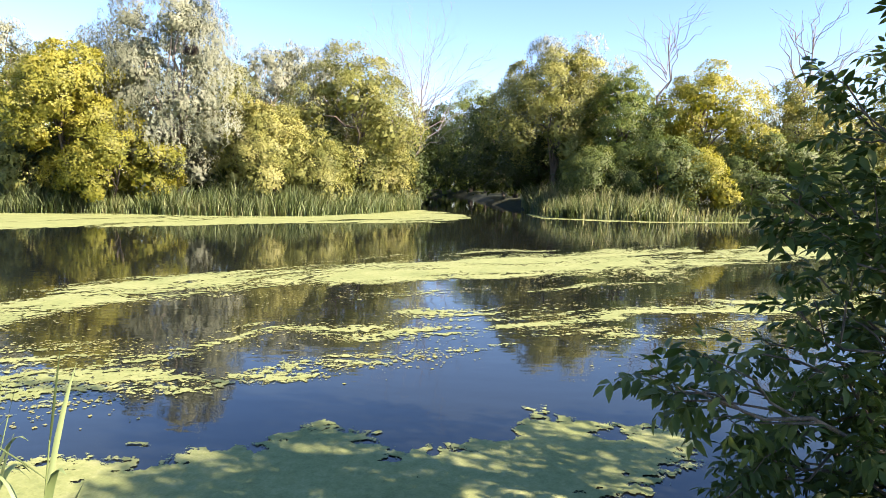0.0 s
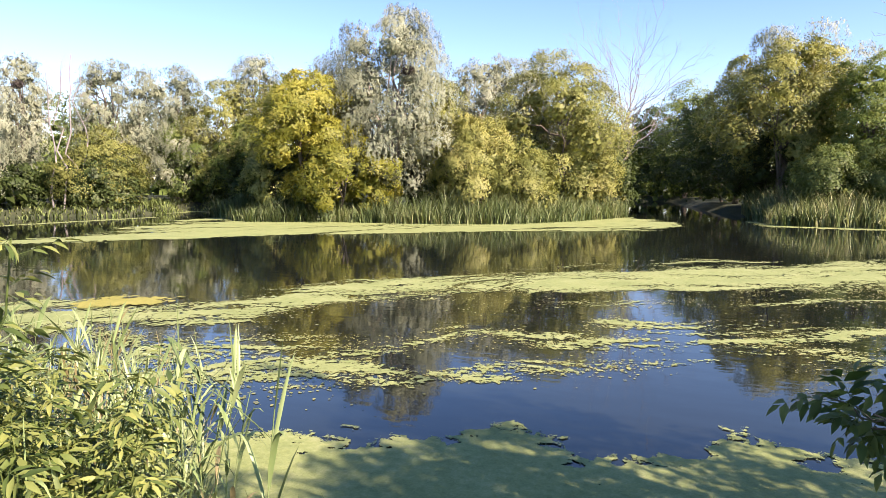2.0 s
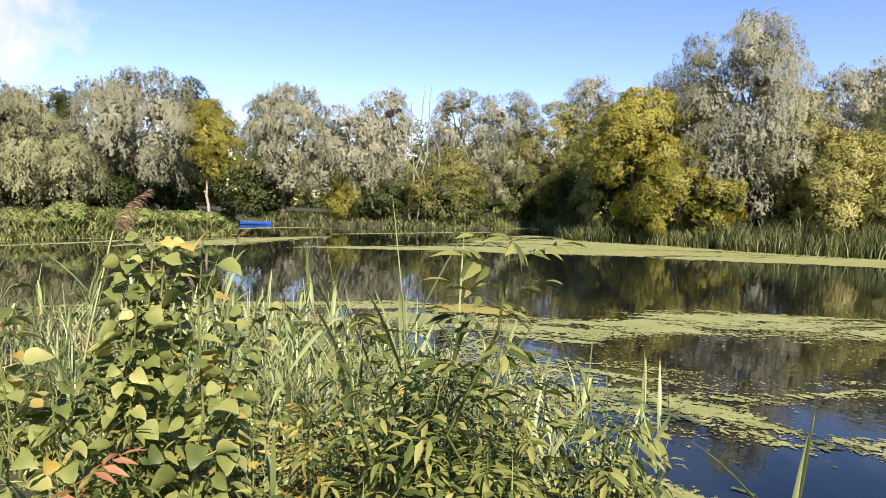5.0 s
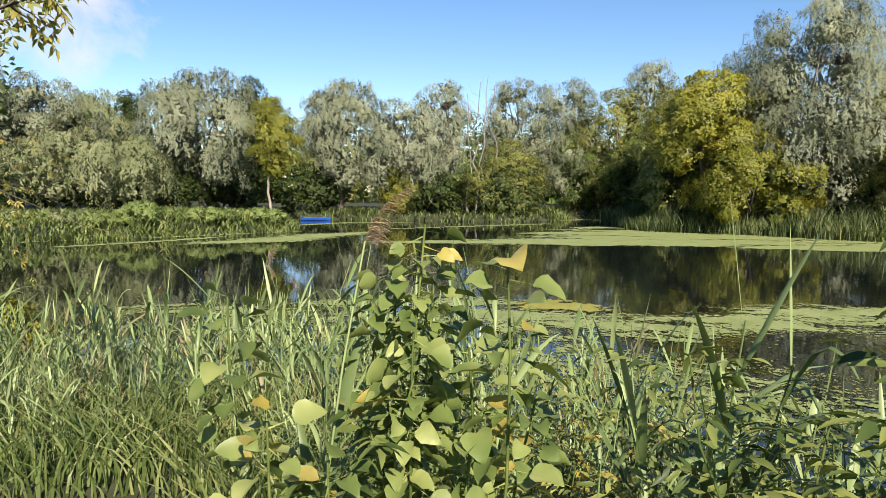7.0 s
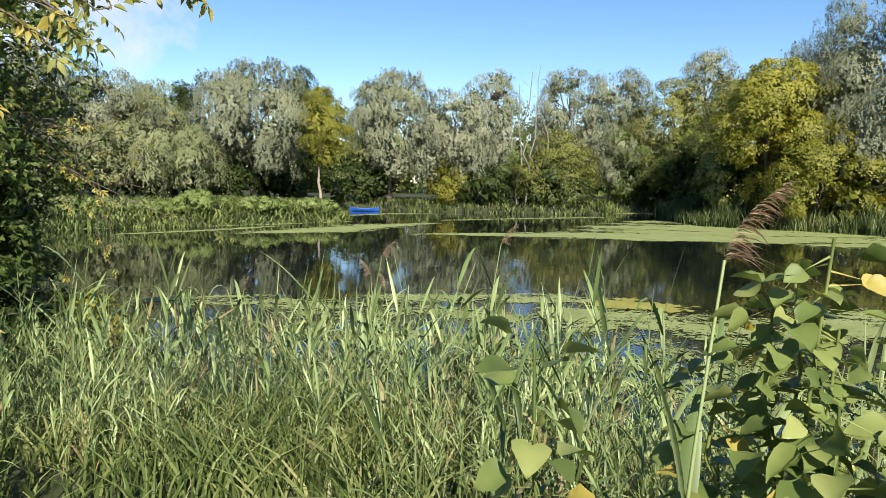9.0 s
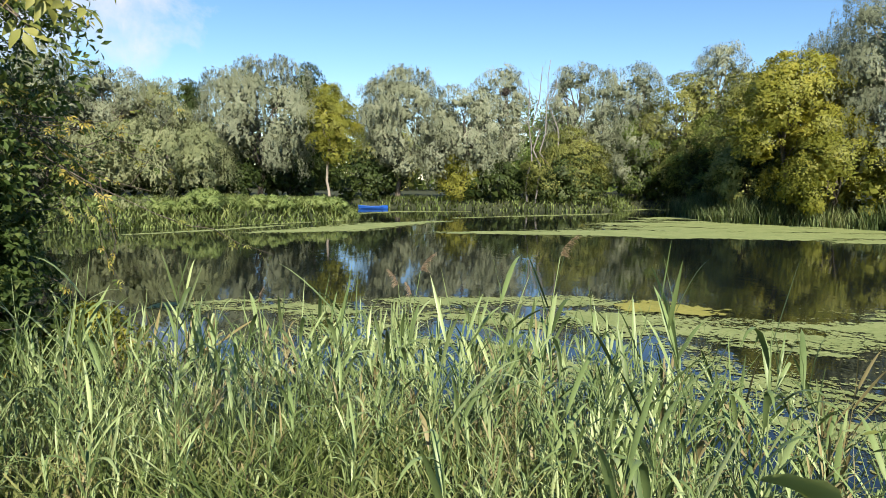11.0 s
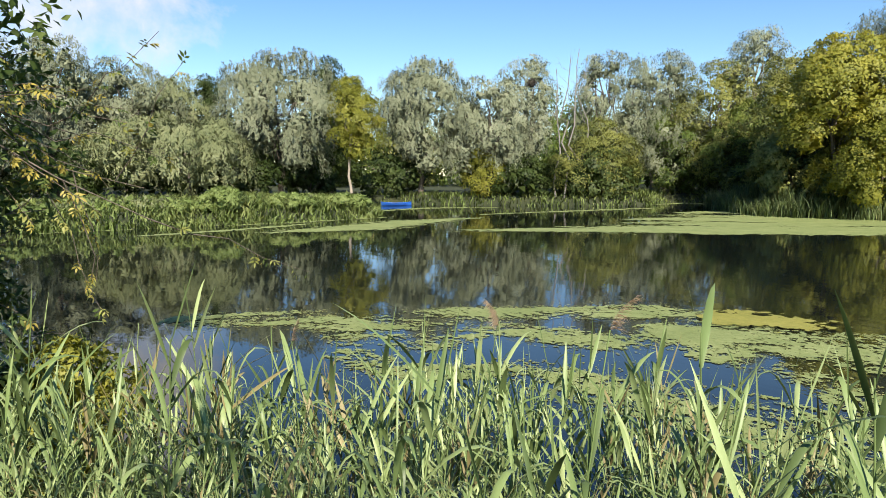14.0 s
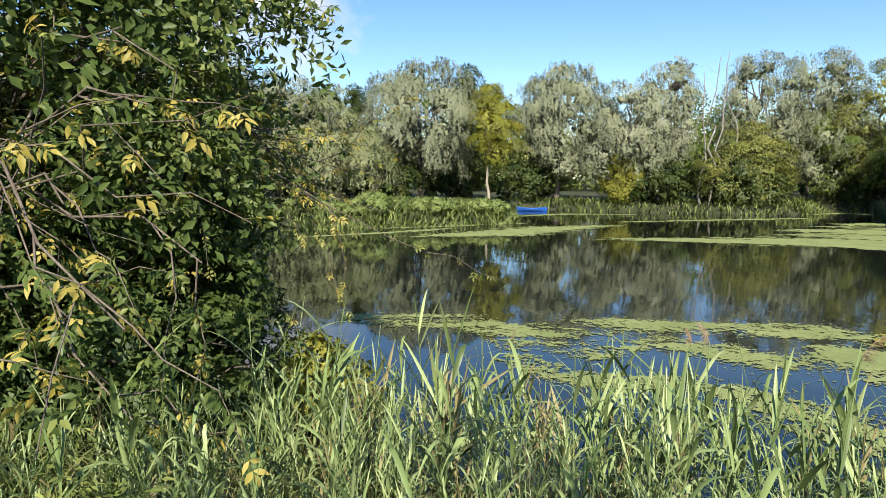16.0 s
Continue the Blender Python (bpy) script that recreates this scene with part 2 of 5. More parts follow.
def thing(name, x, y, z, label, category, group="", kind=""):
    ob = new(name)
    ob.location = (x, y, z)
    return tagged(ob, label, category, group, kind)


def joined(items):
    """Several (V, F) as one."""
    Vs, Fs, k = [], [], 0
    for V, F in items:
        Vs.append(V); Fs.append(np.asarray(F) + k); k += len(V)
    return np.concatenate(Vs), np.concatenate(Fs)


def unit(a):
    return a / np.maximum(np.linalg.norm(a, axis=-1, keepdims=True), 1e-9)


def tube(path, radii, sides=6):
    """A tapered tube of quads along a path, closed by small ends."""
    P = np.asarray(path, float)
    R = np.asarray(radii, float)
    T = unit(np.gradient(P, axis=0))
    ref = np.array((0.31, 0.87, 0.2)) if abs(T[0][2]) > 0.8 else np.array((0.0, 0.0, 1.0))
    A = unit(np.cross(T, ref)); B = np.cross(T, A)
    ang = np.linspace(0, 2 * np.pi, sides, endpoint=False)
    V = P[:, None] + R[:, None, None] * (np.cos(ang)[None, :, None] * A[:, None] + np.sin(ang)[None, :, None] * B[:, None])
    n = len(P)
    F = [(i * sides + j, i * sides + (j + 1) % sides, (i + 1) * sides + (j + 1) % sides, (i + 1) * sides + j)
         for i in range(n - 1) for j in range(sides)]
    return V.reshape(-1, 3), np.array(F)


def bend(a, b, rng, wobble=0.1, n=6, sag=0.0):
    """A crooked path from a to b."""
    a, b = np.asarray(a, float), np.asarray(b, float)
    s = np.linspace(0, 1, n)[:, None]
    d = np.linalg.norm(b - a)
    off = rng.normal(0, wobble * d, (n, 3)) * np.sin(np.pi * s)
    P = a + (b - a) * s + off
    P[:, 2] += -sag * d * (s[:, 0] ** 2) + sag * d * s[:, 0]
    return P


def leaves(P, D, N, L, W):
    """Folded diamond leaves: base P, way D, face N, length L, width W."""
    D = unit(D); S = unit(np.cross(D, N)); N = np.cross(S, D)
    L, W = np.asarray(L).reshape(-1, 1), np.asarray(W).reshape(-1, 1)
    mid = P + D * L * 0.45 + N * W * 0.18
    V = np.stack((P, mid + S * W * 0.5, P + D * L, mid - S * W * 0.5), 1).reshape(-1, 3)
    i = np.arange(len(P))[:, None] * 4
    F = np.concatenate((i + (0, 1, 2), i + (0, 2, 3)), 1).reshape(-1, 3)
    return V, F


def small_leaves(P, D, N, L, W):
    """Leaves seen from far off: one pointed blade each."""
    D = unit(D); S = unit(np.cross(D, N))
    L, W = np.asarray(L).reshape(-1, 1), np.asarray(W).reshape(-1, 1)
    V = np.stack((P - S * W * 0.55 + D * L * 0.2, P + S * W * 0.55, P + D * L), 1).reshape(-1, 3)
    return V, np.arange(len(V)).reshape(-1, 3)


def broad_leaf(L, W, rng, droop=0.3):
    """One broad leaf with a midrib fold, pointed tip and curled rim; along +y from the origin."""
    st = ((0, 0.02), (0.03, 0.5), (0.14, 0.85), (0.3, 1.0), (0.5, 0.93), (0.7, 0.68), (0.86, 0.36), (1.0, 0.0))
    V, F = [], []
    for s, w in st:
        y, z = s * L, -droop * L * s * s
        c = 0.20 * W * w + rng.normal(0, 0.035) * W
        V += [(-w * W / 2 * (1 + rng.normal(0, 0.05)), y, z + c), (0, y, z), (w * W / 2 * (1 + rng.normal(0, 0.05)), y, z + c)]
    for i in range(len(st) - 1):
        a = i * 3
        for q in ((a, a + 1, a + 4, a + 3), (a + 1, a + 2, a + 5, a + 4)):
            F += [(q[0], q[1], q[2]), (q[0], q[2], q[3])]
    return np.array(V, float), np.array(F)


def place(V, m):
    M = np.array(m)
    return V @ M[:3, :3].T + M[:3, 3]


def lattice(X, Y, seed, scale):
    """Smooth value noise, 0 to 1."""
    r = np.random.RandomState(seed).rand(256, 256)
    x, y = X / scale, Y / scale
    i, j = np.floor(x).astype(int), np.floor(y).astype(int)
    u, v = x - i, y - j
    u, v = u * u * (3 - 2 * u), v * v * (3 - 2 * v)
    g = lambda a, b: r[a % 256, b % 256]
    return (g(i, j) * (1 - u) + g(i + 1, j) * u) * (1 - v) + (g(i, j + 1) * (1 - u) + g(i + 1, j + 1) * u) * v


def poly_distance(X, Y, poly):
    """Signed distance to a polygon, above zero inside."""
    d = np.full(X.shape, 1e9)
    inside = np.zeros(X.shape, bool)
    for (ax, ay), (bx, by) in zip(poly, poly[1:] + poly[:1]):
        ex, ey = bx - ax, by - ay
        t = np.clip(((X - ax) * ex + (Y - ay) * ey) / (ex * ex + ey * ey), 0, 1)
        d = np.minimum(d, np.hypot(X - ax - t * ex, Y - ay - t * ey))
        cross = (ay > Y) != (by > Y)
        inside ^= cross & (X < (bx - ax) * (Y - ay) / ((by - ay) if by != ay else 1e-9) + ax)
    return np.where(inside, d, -d)


def band(X, Y, pts):
    """How far inside a band of varying half-width: 1 on its line, 0 at its rim."""
    best = np.full(X.shape, -9.0)
    for (ax, ay, aw), (bx, by, bw) in zip(pts, pts[1:]):
        ex, ey = bx - ax, by - ay
        t = np.clip(((X - ax) * ex + (Y - ay) * ey) / (ex * ex + ey * ey), 0, 1)
        best = np.maximum(best, 1 - np.hypot(X - ax - t * ex, Y - ay - t * ey) / (aw + (bw - aw) * t))
    return best


# ---- ground and water ----
POND = [(60, 4), (30, 3.4), (8, 3.0), (3, 2.9), (0, 2.9), (-2.2, 3.2), (-3.5, 3.6), (-5.2, 3.8), (-6.6, 3.2), (-7.8, 1.8), (-9.0, 0.4), (-9.9, -1.2),
        (-12, -5), (-18, -9), (-38, -12), (-36, -4), (-33, 2.2), (-32.8, 7.5), (-32.8, 11.2), (-33.4, 16.2), (-37, 18.6), (-41.5, 20.6), (-46, 22), (-46.5, 25.5),
        (-42.2, 28), (-39.2, 30.8), (-36, 33.5), (-33.5, 36.5), (-35.5, 44.5), (-30, 44), (-28.5, 38), (-22.3, 33.3), (-17.6, 34.9), (-12.2, 34.8), (-7.7, 36.3),
        (-5, 40), (-2, 46.7), (-2.2, 60), (-3, 92), (2, 92), (3.6, 63), (6.5, 47.5), (7.3, 40.4), (12.4, 39), (16.8, 40), (21, 41.5), (30, 42.5), (60, 40)]


def ground_height(X, Y):
    d = -poly_distance(X, Y, POND)
    out = np.clip((d + 0.35) / 2.2, 0, 1)
    z = -0.75 + 0.62 * np.clip((d + 2.5) / 2.2, 0, 1) + 0.72 * out * out * (3 - 2 * out)
    return z + 0.10 * (lattice(X, Y, 5, 1.3) - 0.5) + 0.30 * np.clip(d / 12, 0, 1) * lattice(X, Y, 6, 9.0)


def steps(lo, hi, a, b, fine, coarse):
    v = [lo]
    while v[-1] < hi:
        g = max(a - v[-1], v[-1] - b, 0)
        v.append(v[-1] + min(fine + g * coarse, 1.3 if -60 < v[-1] < 100 else 40))
    return np.array(v)


def build_ground():
    x, y = steps(-900, 900, -12, 6, 0.4, 0.09), steps(-900, 900, -4, 8, 0.4, 0.09)
    X, Y = np.meshgrid(x, y, indexing="ij")
    V = np.stack((X, Y, ground_height(X, Y)), -1).reshape(-1, 3)
    n, m = X.shape
    i = (np.arange(n - 1)[:, None] * m + np.arange(m - 1)[None]).ravel()
    F = np.stack((i, i + m, i + m + 1, i + 1), 1)
    g = new("ground", mesh_data("ground", V, F, EARTH, True))
    tagged(g, "earthen pond banks covered in grass and litter", "ground", "", "structure")
    W = np.array([(-70, -40, 0), (70, -40, 0), (70, 100, 0), (-70, 100, 0)], float)
    w = new("water", mesh_data("water", W, np.array([(0, 1, 2, 3)]), WATER))
    tagged(w, "still dark brown pond water mirroring sky and trees", "water", "", "structure")


def contour_sheet(X, Y, S, z):
    """The part of a grid where S is above zero, its rim cut along the zero line."""
    n, m = S.shape
    idx = np.arange(n * m).reshape(n, m)
    V = np.stack((X, Y, np.full_like(X, z)), -1).reshape(-1, 3)
    s = S.ravel()
    a, b, c, d = idx[:-1, :-1].ravel(), idx[1:, :-1].ravel(), idx[1:, 1:].ravel(), idx[:-1, 1:].ravel()
    Q = np.stack((a, b, c, d), 1)
    k = (s[Q] > 0).sum(1)
    tri = [np.concatenate((Q[k == 4][:, (0, 1, 2)], Q[k == 4][:, (0, 2, 3)]))]
    extra, made, more = [], {}, []

    def cut(p, q):
        key = (p, q) if p < q else (q, p)
        if key not in made:
            t = s[p] / (s[p] - s[q])
            made[key] = n * m + len(extra)
            extra.append(V[p] + (V[q] - V[p]) * t)
        return made[key]
    for q in Q[(k > 0) & (k < 4)].tolist():
        ring = []
        for p, r in zip(q, q[1:] + q[:1]):
            if s[p] > 0:
                ring.append(p)
            if (s[p] > 0) != (s[r] > 0):
                ring.append(cut(p, r))
        more += [(ring[0], ring[j], ring[j + 1]) for j in range(1, len(ring) - 1)]
    F = np.concatenate(tri + ([np.array(more)] if more else []))
    V = np.concatenate((V, np.array(extra))) if extra else V
    s = np.concatenate((s, np.zeros(len(extra))))
    used, inv = np.unique(F, return_inverse=True)
    return V[used], inv.reshape(-1, 3), s[used]


def weed_sheet(name, label, x0, x1, y0, y1, step, field, mat=None, z=0.006, loose=0.3):
    """Floating weed where the field is above zero; round zero it thins out into loose fronds."""
    X, Y = np.meshgrid(np.arange(x0, x1, step), np.arange(y0, y1, step), indexing="ij")
    S = field(X, Y) + loose
    V, F, cover = contour_sheet(X, Y, S, z)
    V[:, 2] += 0.005 * lattice(V[:, 0], V[:, 1], 31, 0.15)
    ob = new(name, mesh_data(name, V, F, mat or WEED, True))
    ob.data.attributes.new("cover", "FLOAT", "POINT").data.foreach_set("value", (cover / (2 * loose)).astype(np.float32))
    return tagged(ob, label, "duckweed", "", "stuff")


def along(X, Y, deg):
    c, s = math.cos(radians(deg)), math.sin(radians(deg))
    return X * c + Y * s, -X * s + Y * c


def streaky(X, Y, seed, deg, long, wide):
    U, V = along(X, Y, deg)
    V = V + 4.0 * wide * (lattice(U, V, seed + 7, wide * 7) - 0.5) + 1.2 * wide * (lattice(U, V, seed + 8, wide * 2) - 0.5)
    U = U / long * wide
    return (0.38 * lattice(U, V, seed, wide) + 0.27 * lattice(U, V, seed + 1, wide * 0.45) + 0.20 * lattice(U * 1.6, V, seed + 2, wide * 0.2)
            + 0.15 * lattice(X, Y, seed + 3, max(wide * 0.16, 0.07)))


NEAR_MAT = [(-6.5, 4.3), (-4.5, 4.5), (-3.2, 4.75), (-2.3, 5.0), (-1.7, 5.1), (-1.3, 5.4), (-1.0, 5.65), (-0.6, 5.45), (-0.3, 5.15), (0.3, 5.25), (0.6, 5.7), (0.9, 6.15),
            (1.4, 5.95), (1.9, 5.85), (2.2, 5.4), (1.8, 4.8), (1.3, 4.3), (1.6, 2.5), (-6.5, 2.5)]


def near_mat(X, Y):
    return poly_distance(X, Y, NEAR_MAT) + 0.30 * (lattice(X, Y, 3, 0.35) - 0.5) + 0.22 * (lattice(X, Y, 4, 0.12) - 0.5) - 3.5 * np.clip(lattice(X, Y, 8, 0.5) - 0.80, 0, 1) - 2.6 * np.clip(lattice(X, Y, 9, 0.16) - 0.82, 0, 1)


def middle_weed(X, Y):
    """The drifting streaks across the middle of the pond."""
    main = band(X, Y, [(-9.5, 7.9, 0.5), (-7.9, 8.8, 0.7), (-6.6, 10.2, 0.7), (-6.1, 12.1, 0.9), (-4.0, 13.9, 1.1), (-1.3, 15.6, 1.5),
                       (1.7, 17.2, 1.9), (3.4, 18.2, 2.4), (5.2, 18.8, 2.0), (8, 20.3, 2.0), (13, 22.5, 1.6)])
    s = 1.7 * np.minimum(main, 0.45) - 0.15 + 4.2 * (streaky(X, Y, 11, 40, 3.6, 0.6) - 0.52)
    faint = lambda pts, seed, deg, lack: 1.2 * np.minimum(band(X, Y, pts), 0.3) + 3.6 * (streaky(X, Y, seed, deg, 3.0, 0.34) - 0.56) - lack - 0.24
    s2 = faint([(-6.2, 7.2, 0.5), (-4.7, 7.9, 0.6), (-3.5, 8.0, 0.45), (-2.8, 9.4, 0.4), (-1.9, 9.5, 0.35), (-0.7, 9.0, 0.45), (0.4, 9.3, 0.4)], 21, 25, 0.25)
    s3 = faint([(-8.5, 5.3, 0.6), (-6.7, 5.9, 0.75), (-5.1, 6.5, 0.8), (-4.2, 6.6, 0.7), (-3.4, 6.8, 0.5), (-2.4, 6.6, 0.2)], 41, 12, 0.1)
    s4 = faint([(-2.3, 6.8, 0.15), (-1.8, 7.15, 0.35), (-1.2, 7.65, 0.35), (0.2, 8.3, 0.25), (1.0, 8.7, 0.1)], 51, 20, 0.2)
    s5 = faint([(-0.2, 10.6, 0.4), (1.6, 10.2, 0.9), (3.3, 10.5, 1.0), (6, 11.7, 0.9), (9, 13.2, 0.6)], 61, 18, 0.05)
    s5b = faint([(-3.2, 11.0, 0.3), (-1.0, 12.2, 0.4), (2.0, 13.4, 0.4), (5.0, 15.0, 0.4)], 65, 28, 0.45)
    pads = lambda pts, seed, lack: 2.3 * np.minimum(band(X, Y, pts), 0.34) + 3.2 * (streaky(X, Y, seed, 60, 2.0, 0.45) - 0.54) - lack
    s6 = pads([(-14.3, 2.7, 0.5), (-13.6, 4.0, 0.6), (-12.8, 4.6, 0.7), (-12.4, 5.6, 0.7), (-12.1, 6.6, 0.6), (-11.4, 7.6, 0.6), (-10.8, 8.8, 0.6), (-9.9, 9.1, 0.5), (-7.8, 9.3, 0.5)], 71, 0.58)
    s7 = pads([(-11.9, 4.1, 0.4), (-11.2, 4.9, 0.45), (-11.4, 6.2, 0.4), (-10.6, 6.5, 0.5), (-9.8, 6.8, 0.45), (-9.4, 7.5, 0.45), (-8.5, 7.5, 0.5), (-7.6, 7.4, 0.45), (-6.9, 7.0, 0.4), (-6.4, 6.8, 0.4)], 81, 0.74)
    s8 = pads([(-11.2, 3.8, 0.35), (-10.4, 4.0, 0.35), (-9.9, 4.4, 0.35), (-9.6, 5.3, 0.3), (-9.0, 5.4, 0.35), (-8.4, 5.4, 0.4), (-7.9, 5.6, 0.4)], 91, 0.70)
    s9 = pads([(-7.5, 8.5, 0.5), (-6.5, 9.1, 0.5)], 95, 0.5)
    return np.maximum.reduce((s, s2, s3, s4, s5, s5b, s6, s7, s8, s9))


SHELF = [(-24.6, 15.0), (-22.5, 17.0), (-19.5, 21.0), (-16.4, 23.4), (-13.2, 26.0), (-8.8, 28.9), (-3.9, 31.5), (-0.8, 33.5), (2.0, 37.3), (0.6, 40.5),
         (-1.8, 46.0), (-5, 41.5), (-8, 37.5), (-12.2, 36), (-18, 36), (-23, 34.5), (-28.5, 39), (-27, 30), (-24, 24)]


def far_weed(X, Y):
    shelf = np.clip(poly_distance(X, Y, SHELF), -3, 0.9)
    s = shelf + 4.4 * (streaky(X, Y, 101, 48, 8.0, 1.0) - 0.5) - 2.6 * np.clip((-19.0 - X) / 5, 0, 1) * (1 - streaky(X, Y, 106, 52, 9.0, 0.8) * 1.4)
    strip_b = np.clip(poly_distance(X, Y, [(-28.1, 8.6), (-27.0, 13.2), (-30.4, 21.0), (-31.2, 16.2), (-29.2, 11)]), -2, 0.8) + 1.4 * (streaky(X, Y, 111, 95, 6.0, 0.6) - 0.5)
    thin = np.maximum.reduce([0.7 * band(X, Y, b) for b in (
        [(-29.6, 4.8, 0.2), (-29.8, 6.5, 0.35), (-30.5, 9.4, 0.35), (-31.5, 12, 0.15)],
        [(-32.4, 22.5, 0.3), (-32, 28, 0.45), (-31.3, 35.0, 0.4)],
        [(-38.8, 19.0, 0.3), (-40, 24, 0.6), (-38, 28, 0.2)],
        [(-33.2, 2, 0.5), (-33, 8, 0.4), (-32.9, 12, 0.5), (-33.6, 16.5, 0.4)],
        [(-34.5, 36, 0.4), (-34.8, 44, 0.8), (-30, 43.5, 0.8)],
        [(6.0, 43.8, 0.5), (7.0, 39.4, 0.9), (9.8, 38.4, 0.9), (12.4, 38.2, 0.8), (16.8, 39.2, 0.8), (21, 40.8, 0.8), (30, 41.8, 0.8)])]) + 1.0 * (streaky(X, Y, 121, 60, 4.0, 0.5) - 0.5)
    return np.maximum.reduce((s, strip_b, thin))


def islet_field(X, Y):
    U, V = along(X + 9.4, Y - 9.55, 35)
    return 1 - np.hypot(U / 0.80, V / 0.52) + 0.9 * (lattice(X, Y, 131, 0.3) - 0.5) + 0.7 * (lattice(X, Y, 132, 0.1) - 0.5)


build_ground()
weed_sheet("duckweed_mat", "pale green duckweed mat floating by the near bank", -7, 2.6, 3.0, 6.6, 0.05, near_mat, loose=0.12)
weed_sheet("duckweed_streaks", "broken yellow-green duckweed streaks drifting on the pond", -15, 15, 1.6, 26, 0.06, middle_weed, loose=0.55)
weed_sheet("duckweed_shelf", "wide pale duckweed shelf in front of the far reeds", -46, 32, 1.5, 48, 0.2, far_weed, WEED_FAR, loose=0.4)
weed_sheet("duckweed_islet", "brownish clot of old duckweed on the water", -10.6, -8.2, 8.6, 10.6, 0.04, islet_field, WEED_OLD, 0.022, 0.15)


def weed_crumbs():
    """Loose fronds between the streaks."""
    rng = np.random.RandomState(77)
    P = np.stack((rng.uniform(-14.5, 10, 700000), rng.uniform(2.0, 19, 700000)), 1)
    f = middle_weed(P[:, 0], P[:, 1])
    tuft = lattice(P[:, 0], P[:, 1], 140, 0.22) * lattice(P[:, 0], P[:, 1], 141, 0.7)
    keep = (f < 0) & (rng.rand(len(P)) < np.exp(np.minimum(f, 0) * 2.1) * np.clip(tuft * 3.0 - 0.35, 0, 1) * 0.8)
    P = P[keep][:65000]
    r = (0.006 + 0.022 * rng.rand(len(P)) ** 2)[:, None]
    a = rng.uniform(0, 6.28, len(P))[:, None] + np.arange(4) * np.pi / 2
    rr = r * rng.uniform(0.6, 1.3, a.shape)
    V = np.stack((P[:, :1] + rr * np.cos(a), P[:, 1:] + rr * np.sin(a), np.full(a.shape, 0.007)), -1).reshape(-1, 3)
    F = np.arange(len(P) * 4).reshape(-1, 4)
    tagged(new("duckweed_crumbs", mesh_data("duckweed_crumbs", V, F, LOOSE_WEED)), "loose specks of duckweed scattered on open water", "duckweed", "", "stuff")


weed_crumbs()


def ground_z(x, y):
    return float(ground_height(np.array([float(x)]), np.array([float(y)]))[0])


def shore(X, Y):
    return -poly_distance(X, Y, POND)


# ---- trees of the far bank ----
PROFILES = {"willow": (0.72, 0.90, 1.0, 1.02, 0.98, 0.84, 0.50), "round": (0.72, 0.92, 1.0, 1.0, 0.94, 0.78, 0.44),
            "bush": (0.96, 1.0, 1.0, 0.96, 0.88, 0.72, 0.40), "slim": (0.60, 0.88, 1.0, 0.98, 0.86, 0.66, 0.34)}


